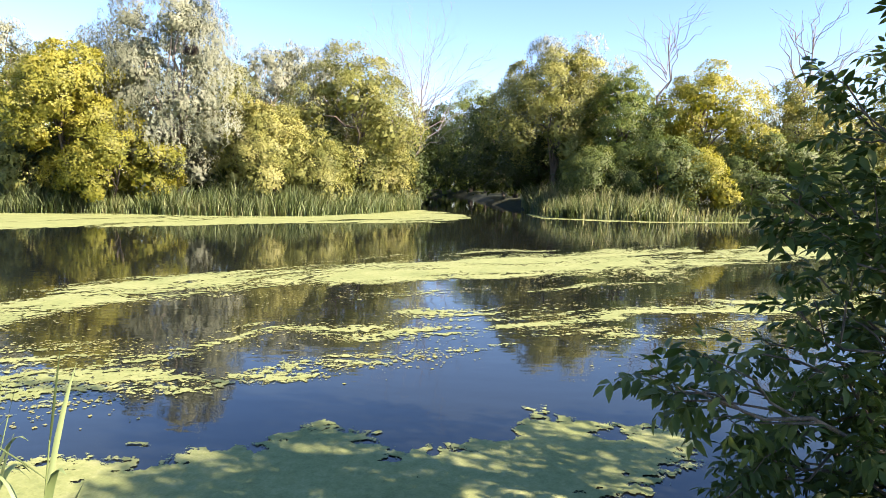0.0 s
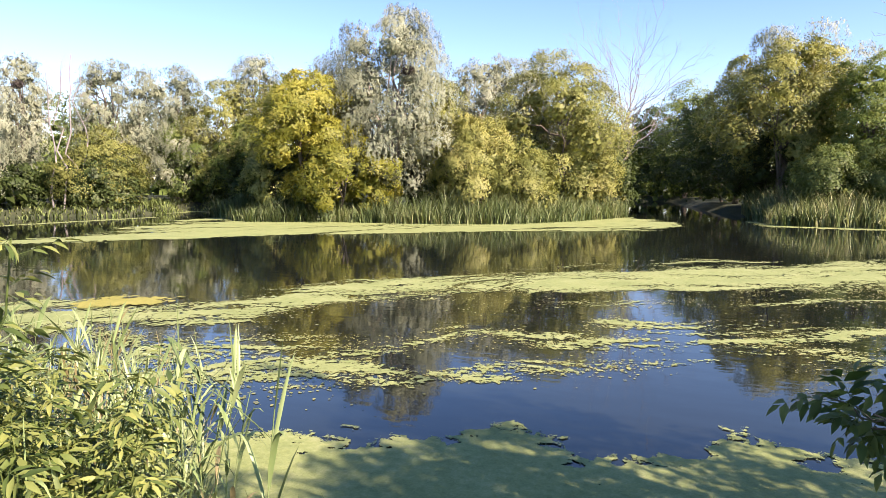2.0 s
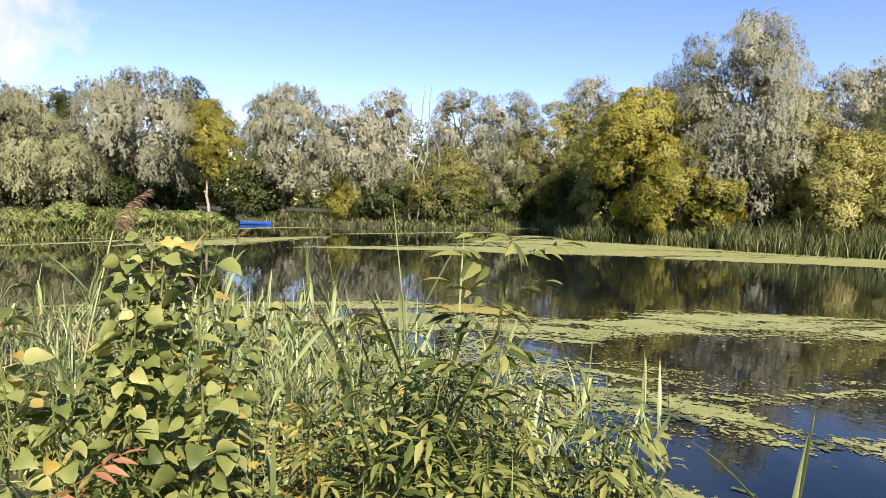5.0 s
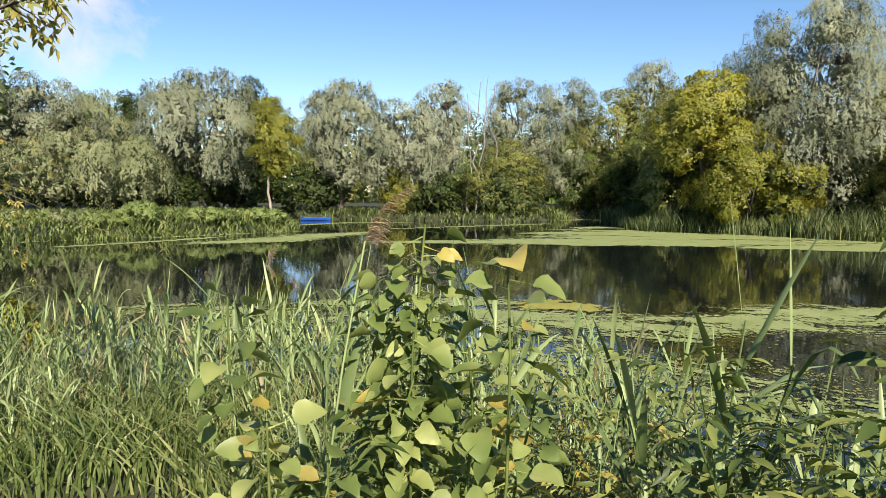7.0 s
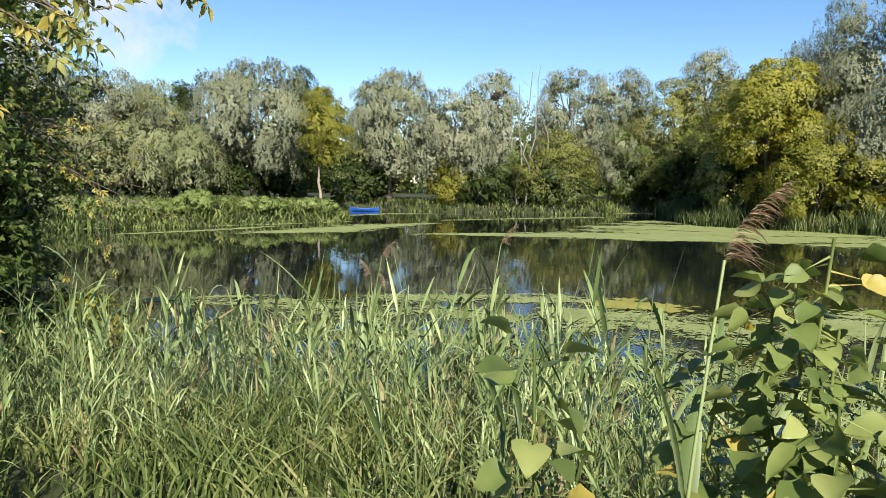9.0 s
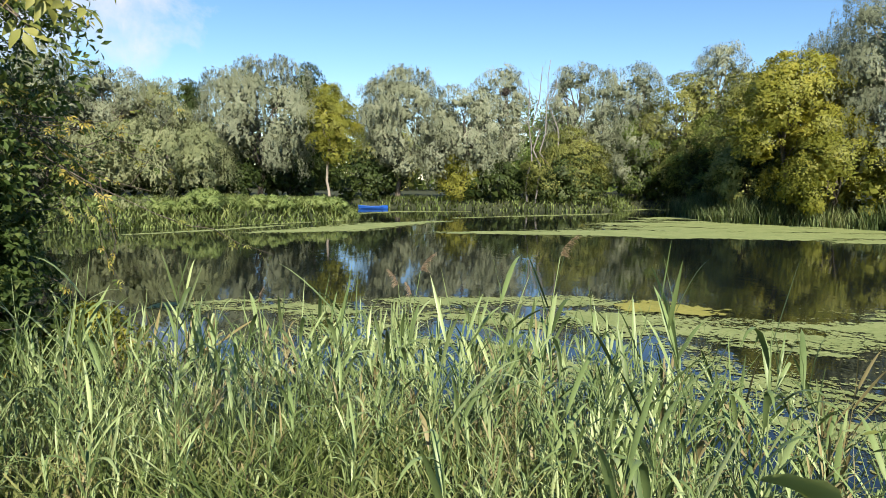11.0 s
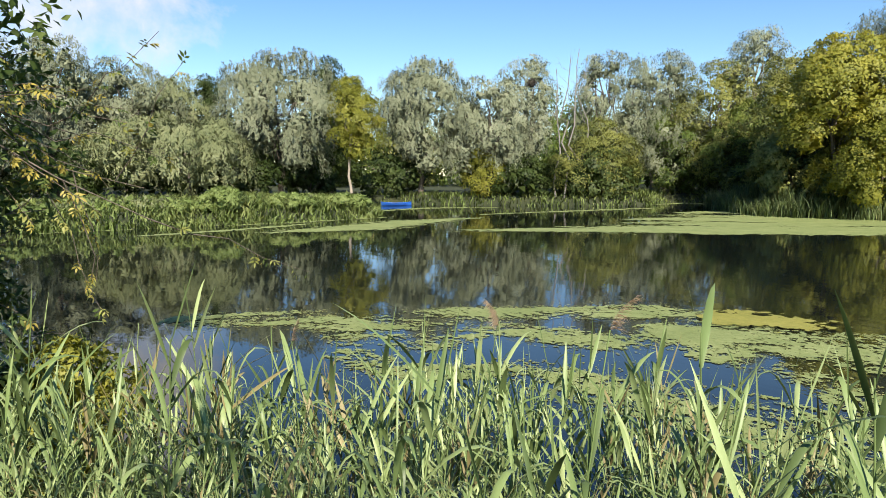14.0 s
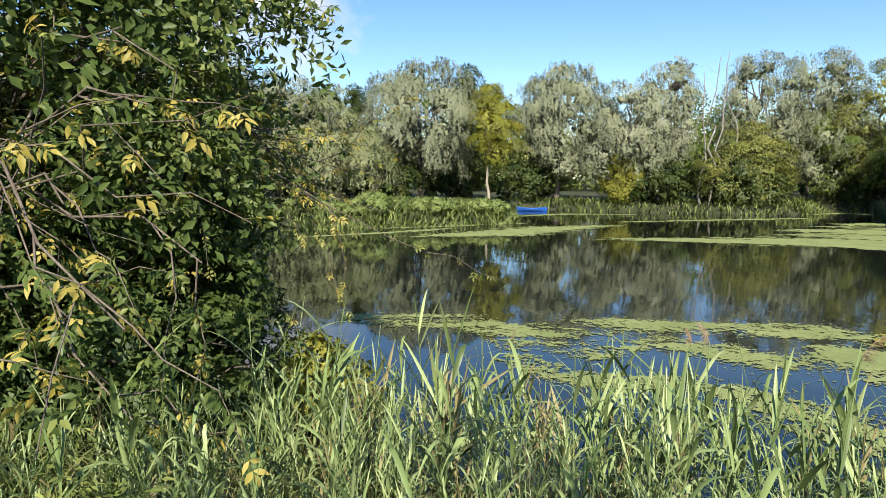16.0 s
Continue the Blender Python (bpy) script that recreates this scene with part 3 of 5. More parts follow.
def crown_leaves(rng, h, w, n, size, style, base, near=False):
    """Leaves of a crown made of billowing boughs, each a dome of many clumps, bare below."""
    z0, z1, sw = h * base, h, w / 2
    span = z1 - z0
    lr0 = min(0.21 * w, 0.30 * span) if style != "slim" else 0.30 * w
    lobes = int(np.clip(1.5 * span * w / lr0 ** 2 * 0.62, 14, 40))
    f = (np.arange(lobes) + rng.uniform(0.05, 0.95, lobes)) / lobes
    lr = lr0 * rng.uniform(0.72, 1.28, lobes) * np.interp(f, (0, 0.5, 1), (1.0, 1.05, 0.85))
    ang = np.arange(lobes) * 2.4 + rng.uniform(-0.5, 0.5, lobes)
    lean = 1 + 0.22 * np.sin(ang * 1.0 + rng.uniform(0, 6.28)) + 0.12 * np.sin(ang * 2 + rng.uniform(0, 6.28))
    wide = np.interp(f, np.linspace(0, 1, 7), PROFILES[style]) * sw * lean
    rad = np.maximum(wide - 0.72 * lr, 0.0) * rng.uniform(0.72, 1.12, lobes)
    C = np.stack((rad * np.cos(ang), rad * np.sin(ang), z0 + 0.35 * lr + f * np.maximum(span - 1.15 * lr, 0.2)), 1)
    per = 26
    axis = unit(C * (1, 1, 0) + (0, 0, 0.35 * sw))
    cl = unit(rng.normal(0, 0.62, (lobes, per, 3)) + 0.62 * axis[:, None] + (0, 0, 0.42))
    K = (C[:, None] + cl * (lr[:, None, None] * (1, 1, 0.82)) * rng.uniform(0.72, 1.04, (lobes, per, 1))).reshape(-1, 3)
    O = cl.reshape(-1, 3)
    kr = np.repeat(lr, per) * rng.uniform(0.22, 0.40, lobes * per)
    k = rng.choice(lobes * per, n, p=kr ** 2 / (kr ** 2).sum())
    up = np.array((0, 0, 1.0))
    if style == "willow":
        # leaves hang in strands from each clump
        strands = 7
        so = unit(rng.normal(0, 0.8, (lobes * per, strands, 3)) + 0.8 * O[:, None] + (0, 0, 0.3))
        j = rng.randint(0, strands, n)
        out = so[k, j]
        drop = rng.rand(n) ** 1.2 * np.clip(kr[k] * rng.uniform(0.5, 1.7, (lobes * per, strands))[k, j], 0.12, 0.8)
        P = K[k] + out * (kr[k] * rng.uniform(0.75, 1.05, n))[:, None] + rng.normal(0, 0.045, (n, 3)) + (out * (1, 1, 0)) * (0.25 * drop)[:, None] - up * drop[:, None]
        D = rng.normal(0, 0.35, (n, 3)) + 0.3 * out - 0.9 * up
        L, W = size * rng.uniform(0.7, 1.3, n), size * rng.uniform(0.32, 0.52, n)
    else:
        out = unit(rng.normal(0, 0.75, (n, 3)) + 0.8 * O[k] + (0, 0, 0.25))
        P = K[k] + out * (kr[k] * (0.55 + 0.55 * rng.rand(n)))[:, None]
        D = rng.normal(0, 0.6, (n, 3)) + 0.6 * out - 0.35 * up
        L, W = size * rng.uniform(0.55, 1.0, n), size * rng.uniform(0.45, 0.8, n)
    shade = unit(0.45 * out + 0.95 * O[k] + 0.25 * np.repeat(axis, per, 0)[k] + rng.normal(0, 0.22, (n, 3)))
    N = shade + rng.normal(0, 0.35, (n, 3))
    m = n // 9
    j = rng.randint(0, lobes, m)
    q = unit(rng.normal(0, 1, (m, 3)))
    Pi = C[j] * (0.9, 0.9, 1) + q * (lr[j] * rng.uniform(0.1, 0.66, m))[:, None] * (1, 1, 0.75) - up * (0.22 * lr[j])[:, None]
    P = np.concatenate((P, Pi)); D = np.concatenate((D, rng.normal(0, 1, (m, 3)))); N = np.concatenate((N, q))
    shade = np.concatenate((shade, q))
    big = size * (rng.uniform(0.7, 1.1, m) if near else rng.uniform(1.5, 2.6, m))
    L, W = np.concatenate((L, big)), np.concatenate((W, big * 0.8))
    low = P[:, 2] < 0.05
    P[low, 2] = 0.05 + rng.rand(low.sum()) * 0.5
    if near:
        return leaves(P, D, N, L, W * 0.62), C
    return (*small_leaves(P, D, N, L, W), np.repeat(shade, 3, 0)), C


def tree(name, label, x, y, h, w, mat, style="round", n=9000, size=0.24, base=0.12, seed=1, bark=None, group="trees of the far bank", trunk_r=None, category="tree"):
    rng = np.random.RandomState(seed)
    z = ground_z(x, y)
    root = thing(name, x, y, z, label, category, group)
    (V, F, N), C = crown_leaves(rng, (h - z) * (1.05 if style == "willow" else 1.02), w * (1.12 if style == "willow" else 1.08), int(n * (2.9 if style == "willow" else 2.5)), size * (0.58 if style == "willow" else 0.62), style, base)
    part("crown", V, F, mat, root, normals=N)
    r0 = trunk_r or (0.018 * h + 0.02)
    tops = C[np.argsort(-C[:, 2])]
    hub = np.array((rng.normal(0, 0.15), rng.normal(0, 0.15), (h - z) * (0.42 if style != "bush" else 0.15)))
    P = bend((0, 0, -0.2), hub, rng, 0.03, 6)
    P = np.concatenate((P, bend(hub, tops[0] * (0.6, 0.6, 0.9), rng, 0.04, 6)[1:]))
    V, F = tube(P, np.linspace(r0, r0 * 0.18, len(P)) * (1 + 0.5 * (np.arange(len(P)) == 0)), 7)
    part("trunk", V, F, bark or BARK, root, smooth=True)
    limbs = []
    for q in tops[1:9 if style != "bush" else 6]:
        i = rng.randint(2, 8)
        limbs.append(tube(bend(P[i], q, rng, 0.06, 5, 0.12), np.linspace(r0 * 0.45, r0 * 0.08, 5), 5))
    V, F = joined(limbs)
    part("branchwork", V, F, bark or BARK, root, smooth=True)
    return root


def bare_tree(name, label, x, y, h, w, seed, fans=7, lean=(0, 0), depth=3, r0=None, start=0.35):
    """A dead tree: trunk, boughs that fork twice, no leaves."""
    rng = np.random.RandomState(seed)
    z = ground_z(x, y)
    root = thing(name, x, y, z, label, "tree", "dead trees")
    h = h - z
    top = np.array((lean[0], lean[1], h))
    r0 = r0 or 0.012 * h + 0.03
    P = bend((0, 0, -0.2), top, rng, 0.03, 9)
    V, F = tube(P, np.linspace(r0, 0.02, 9), 7)
    part("trunk", V, F, DEAD_WOOD, root, smooth=True)
    boughs = []

    def fork(p, d, length, r, level):
        q = p + unit(d) * length
        path = bend(p, q, rng, 0.07, 5, 0.06)
        boughs.append(tube(path, np.linspace(r, r * 0.35, 5), 5))
        if level:
            for _ in range(3):
                i = rng.randint(1, 5)
                fork(path[i], unit(d) + rng.normal(0, 0.45, 3) + (0, 0, 0.12), length * rng.uniform(0.4, 0.62), r * 0.45, level - 1)
    for k in range(fans):
        f = rng.uniform(start, 0.92)
        p = P[0] + (P[-1] - P[0]) * f
        a = rng.uniform(0, 6.28)
        fork(p, np.array((math.cos(a), math.sin(a), rng.uniform(0.5, 1.5))), w * 0.5 * rng.uniform(0.7, 1.15), r0 * 0.5 * (1.15 - f), depth - 1)
    V, F = joined(boughs)
    part("branchwork", V, F, DEAD_WOOD, root, smooth=True)
    return root


def far_trees():
    W, WG, YE, OL, GR, DK, SH = L_WILLOW, L_WILLOW_GREEN, L_YELLOW, L_OLIVE, L_GREEN, L_DARK, L_SHADY

    def t(name, label, x, y, h, w, *rest, **more):
        """A tree that stands clear of the shore's reeds."""
        k = 1.0
        while shore(np.array([x * k]), np.array([y * k]))[0] < min(0.3 * w + 1.0, 2.6) and k < 1.4:
            k += 0.01
        return tree(name, label, x * k, y * k, 2.2 + (h - 2.2) * k, w * k, *rest, **more)
    tree("maple_tree", "yellowing maple behind the reeds of the far bank", -20.2, 35.8, 8.8, 5.4, YE, "round", 11000, 0.26, 0.30, 11)
    tree("maple_bush", "low golden maple bush leaning over the cattails", -18.1, 36.0, 5.1, 5.8, YE, "bush", 9000, 0.24, 0.05, 12)
    t("maple_bush", "low yellow-green maple bush beside the taller maple", -22.4, 35.4, 4.2, 4.4, OL, "bush", 6000, 0.24, 0.05, 13)
    t("willow_tree", "tall silver-grey willow with drooping shoots", -15.4, 38.6, 12.6, 7.6, W, "willow", 25000, 0.20, 0.10, 14, PALE_BARK)
    t("willow_tree", "dark grey-green willow behind the tall silver one", -19.2, 40.5, 10.4, 5.0, W, "willow", 8000, 0.26, 0.2, 15)
    t("aspen_tree", "thin yellow-green tree between willow and olive tree", -12.6, 40.0, 8.6, 3.6, OL, "slim", 6500, 0.22, 0.12, 16)
    t("elm_bush", "dense green bush with yellow tips", -10.6, 39.0, 6.4, 5.2, OL, "bush", 8000, 0.22, 0.03, 17)
    t("willow_tree", "pale grey willow top seen over the bushes", -12.0, 46.8, 10.9, 4.6, W, "willow", 7000, 0.24, 0.3, 18, PALE_BARK)
    t("willow_tree", "pale grey willow far behind the bank", -8.6, 49.0, 11.2, 5.4, W, "willow", 7000, 0.24, 0.3, 19, PALE_BARK)
    t("elm_tree", "broad olive-green tree turning yellow at the inlet", -5.2, 39.6, 9.5, 7.6, OL, "round", 15000, 0.24, 0.06, 20)
    t("elm_bush", "olive bush under the broad tree", -7.4, 38.3, 4.6, 4.6, OL, "bush", 6000, 0.22, 0.02, 21)
    t("elm_bush", "pale olive bush at the mouth of the inlet", -3.6, 39.4, 4.6, 4.0, OL, "bush", 5000, 0.22, 0.02, 22)
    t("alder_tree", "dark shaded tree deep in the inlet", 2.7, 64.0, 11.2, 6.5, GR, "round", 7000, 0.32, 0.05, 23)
    # the next three alders carry the inlet's shade in their leaf colour
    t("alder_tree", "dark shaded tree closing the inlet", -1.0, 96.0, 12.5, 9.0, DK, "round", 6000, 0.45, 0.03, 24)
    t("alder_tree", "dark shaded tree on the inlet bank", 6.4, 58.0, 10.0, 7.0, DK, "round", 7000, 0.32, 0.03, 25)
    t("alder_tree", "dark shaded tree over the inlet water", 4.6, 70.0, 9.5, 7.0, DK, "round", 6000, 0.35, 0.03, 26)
    t("elm_tree", "big dark green tree with a sunlit yellow crown", 8.2, 47.6, 11.6, 7.6, OL, "round", 15000, 0.26, 0.22, 27)
    # darkened leaves in place of the big tree's shaded lower side
    t("alder_tree", "shade-dark understory tree by the inlet", 7.4, 47.0, 5.4, 6.0, DK, "bush", 7000, 0.26, 0.03, 28)
    t("willow_tree", "grey willow crown showing above the dark tree", 9.2, 53.5, 13.3, 8.0, W, "willow", 8000, 0.26, 0.35, 29, PALE_BARK)
    t("elm_tree", "green-yellow tree beside the dark one", 12.6, 47.0, 10.0, 5.4, GR, "round", 10000, 0.24, 0.05, 30)
    t("maple_tree", "golden-yellow maple below a dead treetop", 18.0, 46.6, 10.2, 7.2, YE, "round", 12000, 0.26, 0.08, 31)
    t("elm_tree", "yellow-green tree under bare branches", 25.4, 46.6, 9.3, 7.0, OL, "round", 9000, 0.26, 0.05, 32)
    t("elm_tree", "olive tree at the far end of the bank", 31.5, 46.0, 9.0, 7.4, OL, "round", 8000, 0.28, 0.05, 33)
    # alder bushes of this shore have its shade in their leaf colour
    t("alder_bush", "shaded green bush hanging over the water", 14.2, 43.2, 5.4, 6.0, SH, "bush", 8000, 0.22, 0.02, 34)
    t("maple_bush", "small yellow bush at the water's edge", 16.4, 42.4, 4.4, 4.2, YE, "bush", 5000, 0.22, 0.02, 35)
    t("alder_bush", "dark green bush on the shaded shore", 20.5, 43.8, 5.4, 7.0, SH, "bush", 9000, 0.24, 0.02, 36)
    t("alder_bush", "shaded green bush beside the duckweed edge", 26.0, 44.0, 5.0, 6.6, SH, "bush", 7000, 0.24, 0.02, 37)
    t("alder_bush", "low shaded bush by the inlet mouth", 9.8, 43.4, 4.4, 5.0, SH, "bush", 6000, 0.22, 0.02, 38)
    # round the cove
    t("poplar_tree", "dark poplar far behind the grey willows", -59.4, 6.4, 10.0, 6.0, DK, "round", 6000, 0.28, 0.1, 41)
    t("willow_tree", "grey willow behind the grassy bank", -55.1, 8.6, 9.8, 6.0, W, "willow", 9000, 0.26, 0.18, 42)
    t("willow_tree", "greenish willow in the row behind the bank", -56.0, 12.0, 9.0, 5.2, WG, "willow", 8000, 0.26, 0.18, 43)
    t("poplar_tree", "slim dark poplar between two willows", -54.9, 14.4, 9.4, 3.2, DK, "slim", 5000, 0.24, 0.2, 44)
    t("willow_tree", "wide grey-green willow with layered boughs", -48.8, 17.4, 10.2, 8.2, W, "willow", 16000, 0.26, 0.2, 45)
    t("poplar_tree", "dark poplar top beside the wide willow", -51.2, 22.3, 10.9, 3.6, DK, "slim", 5000, 0.24, 0.2, 46)
    tree("aspen_tree", "slim yellow tree with a pale trunk on the cove's point", -41.9, 19.4, 8.0, 3.1, YE, "slim", 7500, 0.2, 0.38, 47, PALE_BARK, trunk_r=0.11)
    t("willow_tree", "round silver willow at the back of the cove", -46.4, 27.6, 10.4, 7.4, W, "willow", 16000, 0.26, 0.2, 48)
    t("willow_tree", "grey-green willow beside the cove", -42.4, 31.6, 9.0, 5.4, W, "willow", 9000, 0.25, 0.14, 49)
    t("willow_tree", "grey treetop that carries a bird's nest", -44.2, 36.6, 11.2, 3.8, W, "willow", 5500, 0.24, 0.25, 50)
    t("willow_tree", "grey willow behind the green bush", -39.8, 40.0, 11.0, 5.0, W, "willow", 8000, 0.25, 0.12, 51)
    t("willow_tree", "broad grey willow behind the cove", -35.4, 42.4, 10.8, 6.2, W, "willow", 10000, 0.25, 0.12, 52)
    t("elm_bush", "rounded olive bush over dark water", -33.9, 33.8, 5.4, 5.2, OL, "bush", 8000, 0.22, 0.02, 53)
    t("elm_tree", "bright green tree beside the rounded bush", -30.2, 36.8, 6.6, 4.4, GR, "round", 8000, 0.22, 0.02, 54)
    t("elm_tree", "olive-green tree behind the reeds", -32.0, 44.6, 10.2, 5.4, OL, "round", 8000, 0.25, 0.1, 55)
    t("willow_tree", "tall grey treetop over the woods", -32.8, 49.0, 12.8, 4.6, W, "willow", 5000, 0.25, 0.3, 56)
    t("alder_bush", "dark green bush beside the golden maple", -24.4, 36.2, 6.0, 5.0, GR, "bush", 8000, 0.24, 0.02, 57)
    t("elm_tree", "olive tree behind the golden maple", -25.5, 42.0, 9.4, 5.6, OL, "round", 8000, 0.26, 0.1, 58)
    t("willow_tree", "low grey-green willow spreading over the bank", -46.2, 10.6, 5.6, 8.0, WG, "willow", 12000, 0.25, 0.16, 59)
    t("maple_bush", "small yellow bush at the back of the cove", -40.6, 29.2, 4.0, 3.4, YE, "bush", 4000, 0.2, 0.02, 60)
    t("willow_tree", "silver willow behind the leaning bank tree", -53.6, 4.0, 10.6, 5.0, W, "willow", 8000, 0.26, 0.1, 61)
    t("willow_tree", "pale silver willow on the low bank", -47.0, -1.0, 10.4, 6.0, W, "willow", 10000, 0.26, 0.1, 62)
    t("willow_tree", "grey willow further along the low bank", -48.0, -10.0, 9.5, 7.0, W, "willow", 8000, 0.28, 0.08, 63)
    # filler bushes: the shade below the crowns is put into their dark leaf colour
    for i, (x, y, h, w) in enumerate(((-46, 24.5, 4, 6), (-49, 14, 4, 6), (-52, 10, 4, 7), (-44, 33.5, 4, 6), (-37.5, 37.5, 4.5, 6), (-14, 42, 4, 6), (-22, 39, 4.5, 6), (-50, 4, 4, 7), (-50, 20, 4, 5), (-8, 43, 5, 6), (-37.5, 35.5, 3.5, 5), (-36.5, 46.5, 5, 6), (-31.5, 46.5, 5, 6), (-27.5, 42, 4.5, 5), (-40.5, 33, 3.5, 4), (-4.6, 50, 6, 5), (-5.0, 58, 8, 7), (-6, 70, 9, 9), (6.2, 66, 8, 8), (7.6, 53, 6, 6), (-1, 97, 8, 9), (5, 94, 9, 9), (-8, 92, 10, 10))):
        t("alder_bush", "undergrowth below the trees, its leaf colour darkened as shade", x, y, h, w, DK, "bush", 1500, 0.42, 0.0, 80 + i, group="undergrowth", category="bush")
    rng = np.random.RandomState(500)
    for i in range(26):
        a = radians(-38 + i * 6.5)
        d = rng.uniform(74, 92) if 20 < math.degrees(a) else rng.uniform(66, 84)
        x, y = -d * math.sin(a), d * math.cos(a)
        if shore(np.array([x]), np.array([y]))[0] < 2:
            continue
        t("background_tree", "hazy tree of the woods behind the pond", x, y, rng.uniform(9, 12), rng.uniform(9, 12), (DK, GR, W, OL)[i % 4], ("round", "willow")[i % 4 == 2], 1700, 0.66, 0.0, 510 + i, group="woods behind the pond")
    m = 15000
    a = np.radians(rng.uniform(-42, 128, m))
    d = rng.uniform(92, 108, m)
    z = rng.uniform(0, 1, m) * (6.5 + 3.0 * lattice(np.degrees(a), np.zeros(m), 700, 4.0))
    P = np.stack((-d * np.sin(a), d * np.cos(a), z), 1)
    V, F = leaves(P, rng.normal(0, 1, (m, 3)), rng.normal(0, 0.5, (m, 3)) + np.stack((np.sin(a), -np.cos(a), 0.7 + 0 * a), 1), rng.uniform(0.8, 1.6, m), rng.uniform(0.7, 1.3, m))
    tagged(new("far_woods", mesh_data("far_woods", V, F, GR)), "dark green woods far behind the pond", "woods", "", "stuff")
    bare_tree("dead_tree", "bare arching tree leaning out over the inlet", -3.4, 52.0, 10.2, 11.5, 71, 36, (1.8, 0), 3, 0.15, 0.25)
    bare_tree("dead_tree", "forked dead treetop above the golden maple", 15.8, 48.2, 13.2, 6.4, 72, 12, (0.2, 0), 2, 0.2, 0.62)
    bare_tree("dead_tree", "bare dead tree with upright branches", 26.0, 49.0, 13.8, 8.5, 73, 18, (0.8, 0), 2, 0.24, 0.5)
    for i, (x, y, h) in enumerate(((-37.9, 34.2, 10.4), (-37.5, 34.8, 10.9), (-37.0, 35.2, 10.2), (-38.4, 33.9, 9.6))):
        bare_tree("dead_tree", "thin pale dead pole standing among the willows", x, y, h, 2.2, 740 + i, 5, (0.25 - 0.2 * i, 0.2), 2, 0.075, 0.55)


far_trees()


def blades(rng, P, h, w, lean, seg=3):
    """Upright blades that bend: quads in strips."""
    n = len(P)
    a = rng.uniform(0, 6.28, n)
    side = np.stack((np.cos(a), np.sin(a), np.zeros(n)), 1)
    b = rng.uniform(0, 6.28, n)
    away = np.stack((np.cos(b), np.sin(b), np.zeros(n)), 1) * (lean * rng.uniform(0.2, 1.0, n))[:, None]
    rows = []
    for k in range(seg + 1):
        s = k / seg
        c = P + away * (h * s ** 2)[:, None] + np.array((0, 0, 1.0)) * (h * (s - 0.25 * lean * s ** 3))[:, None]
        ww = (w * (1 - s ** 1.6) * 0.5 + 0.001)[:, None]
        rows += [c - side * ww, c + side * ww]
    V = np.stack(rows, 1).reshape(-1, 3)
    m = 2 * (seg + 1)
    i = np.arange(n)[:, None] * m
    F = np.concatenate([i + (2 * k, 2 * k + 1, 2 * k + 3, 2 * k + 2) for k in range(seg)], 1).reshape(-1, 4)
    N = unit(np.array((0, 0, 0.8)) + rng.normal(0, 0.45, (n, 3)))
    return V, F, np.repeat(N, m, 0)


def scatter(rng, n, x0, x1, y0, y1, field):
    P = np.stack((rng.uniform(x0, x1, n), rng.uniform(y0, y1, n)), 1)
    P = P[rng.rand(n) < field(P[:, 0], P[:, 1])]
    return np.concatenate((P, ground_height(P[:, 0], P[:, 1])[:, None]), 1)


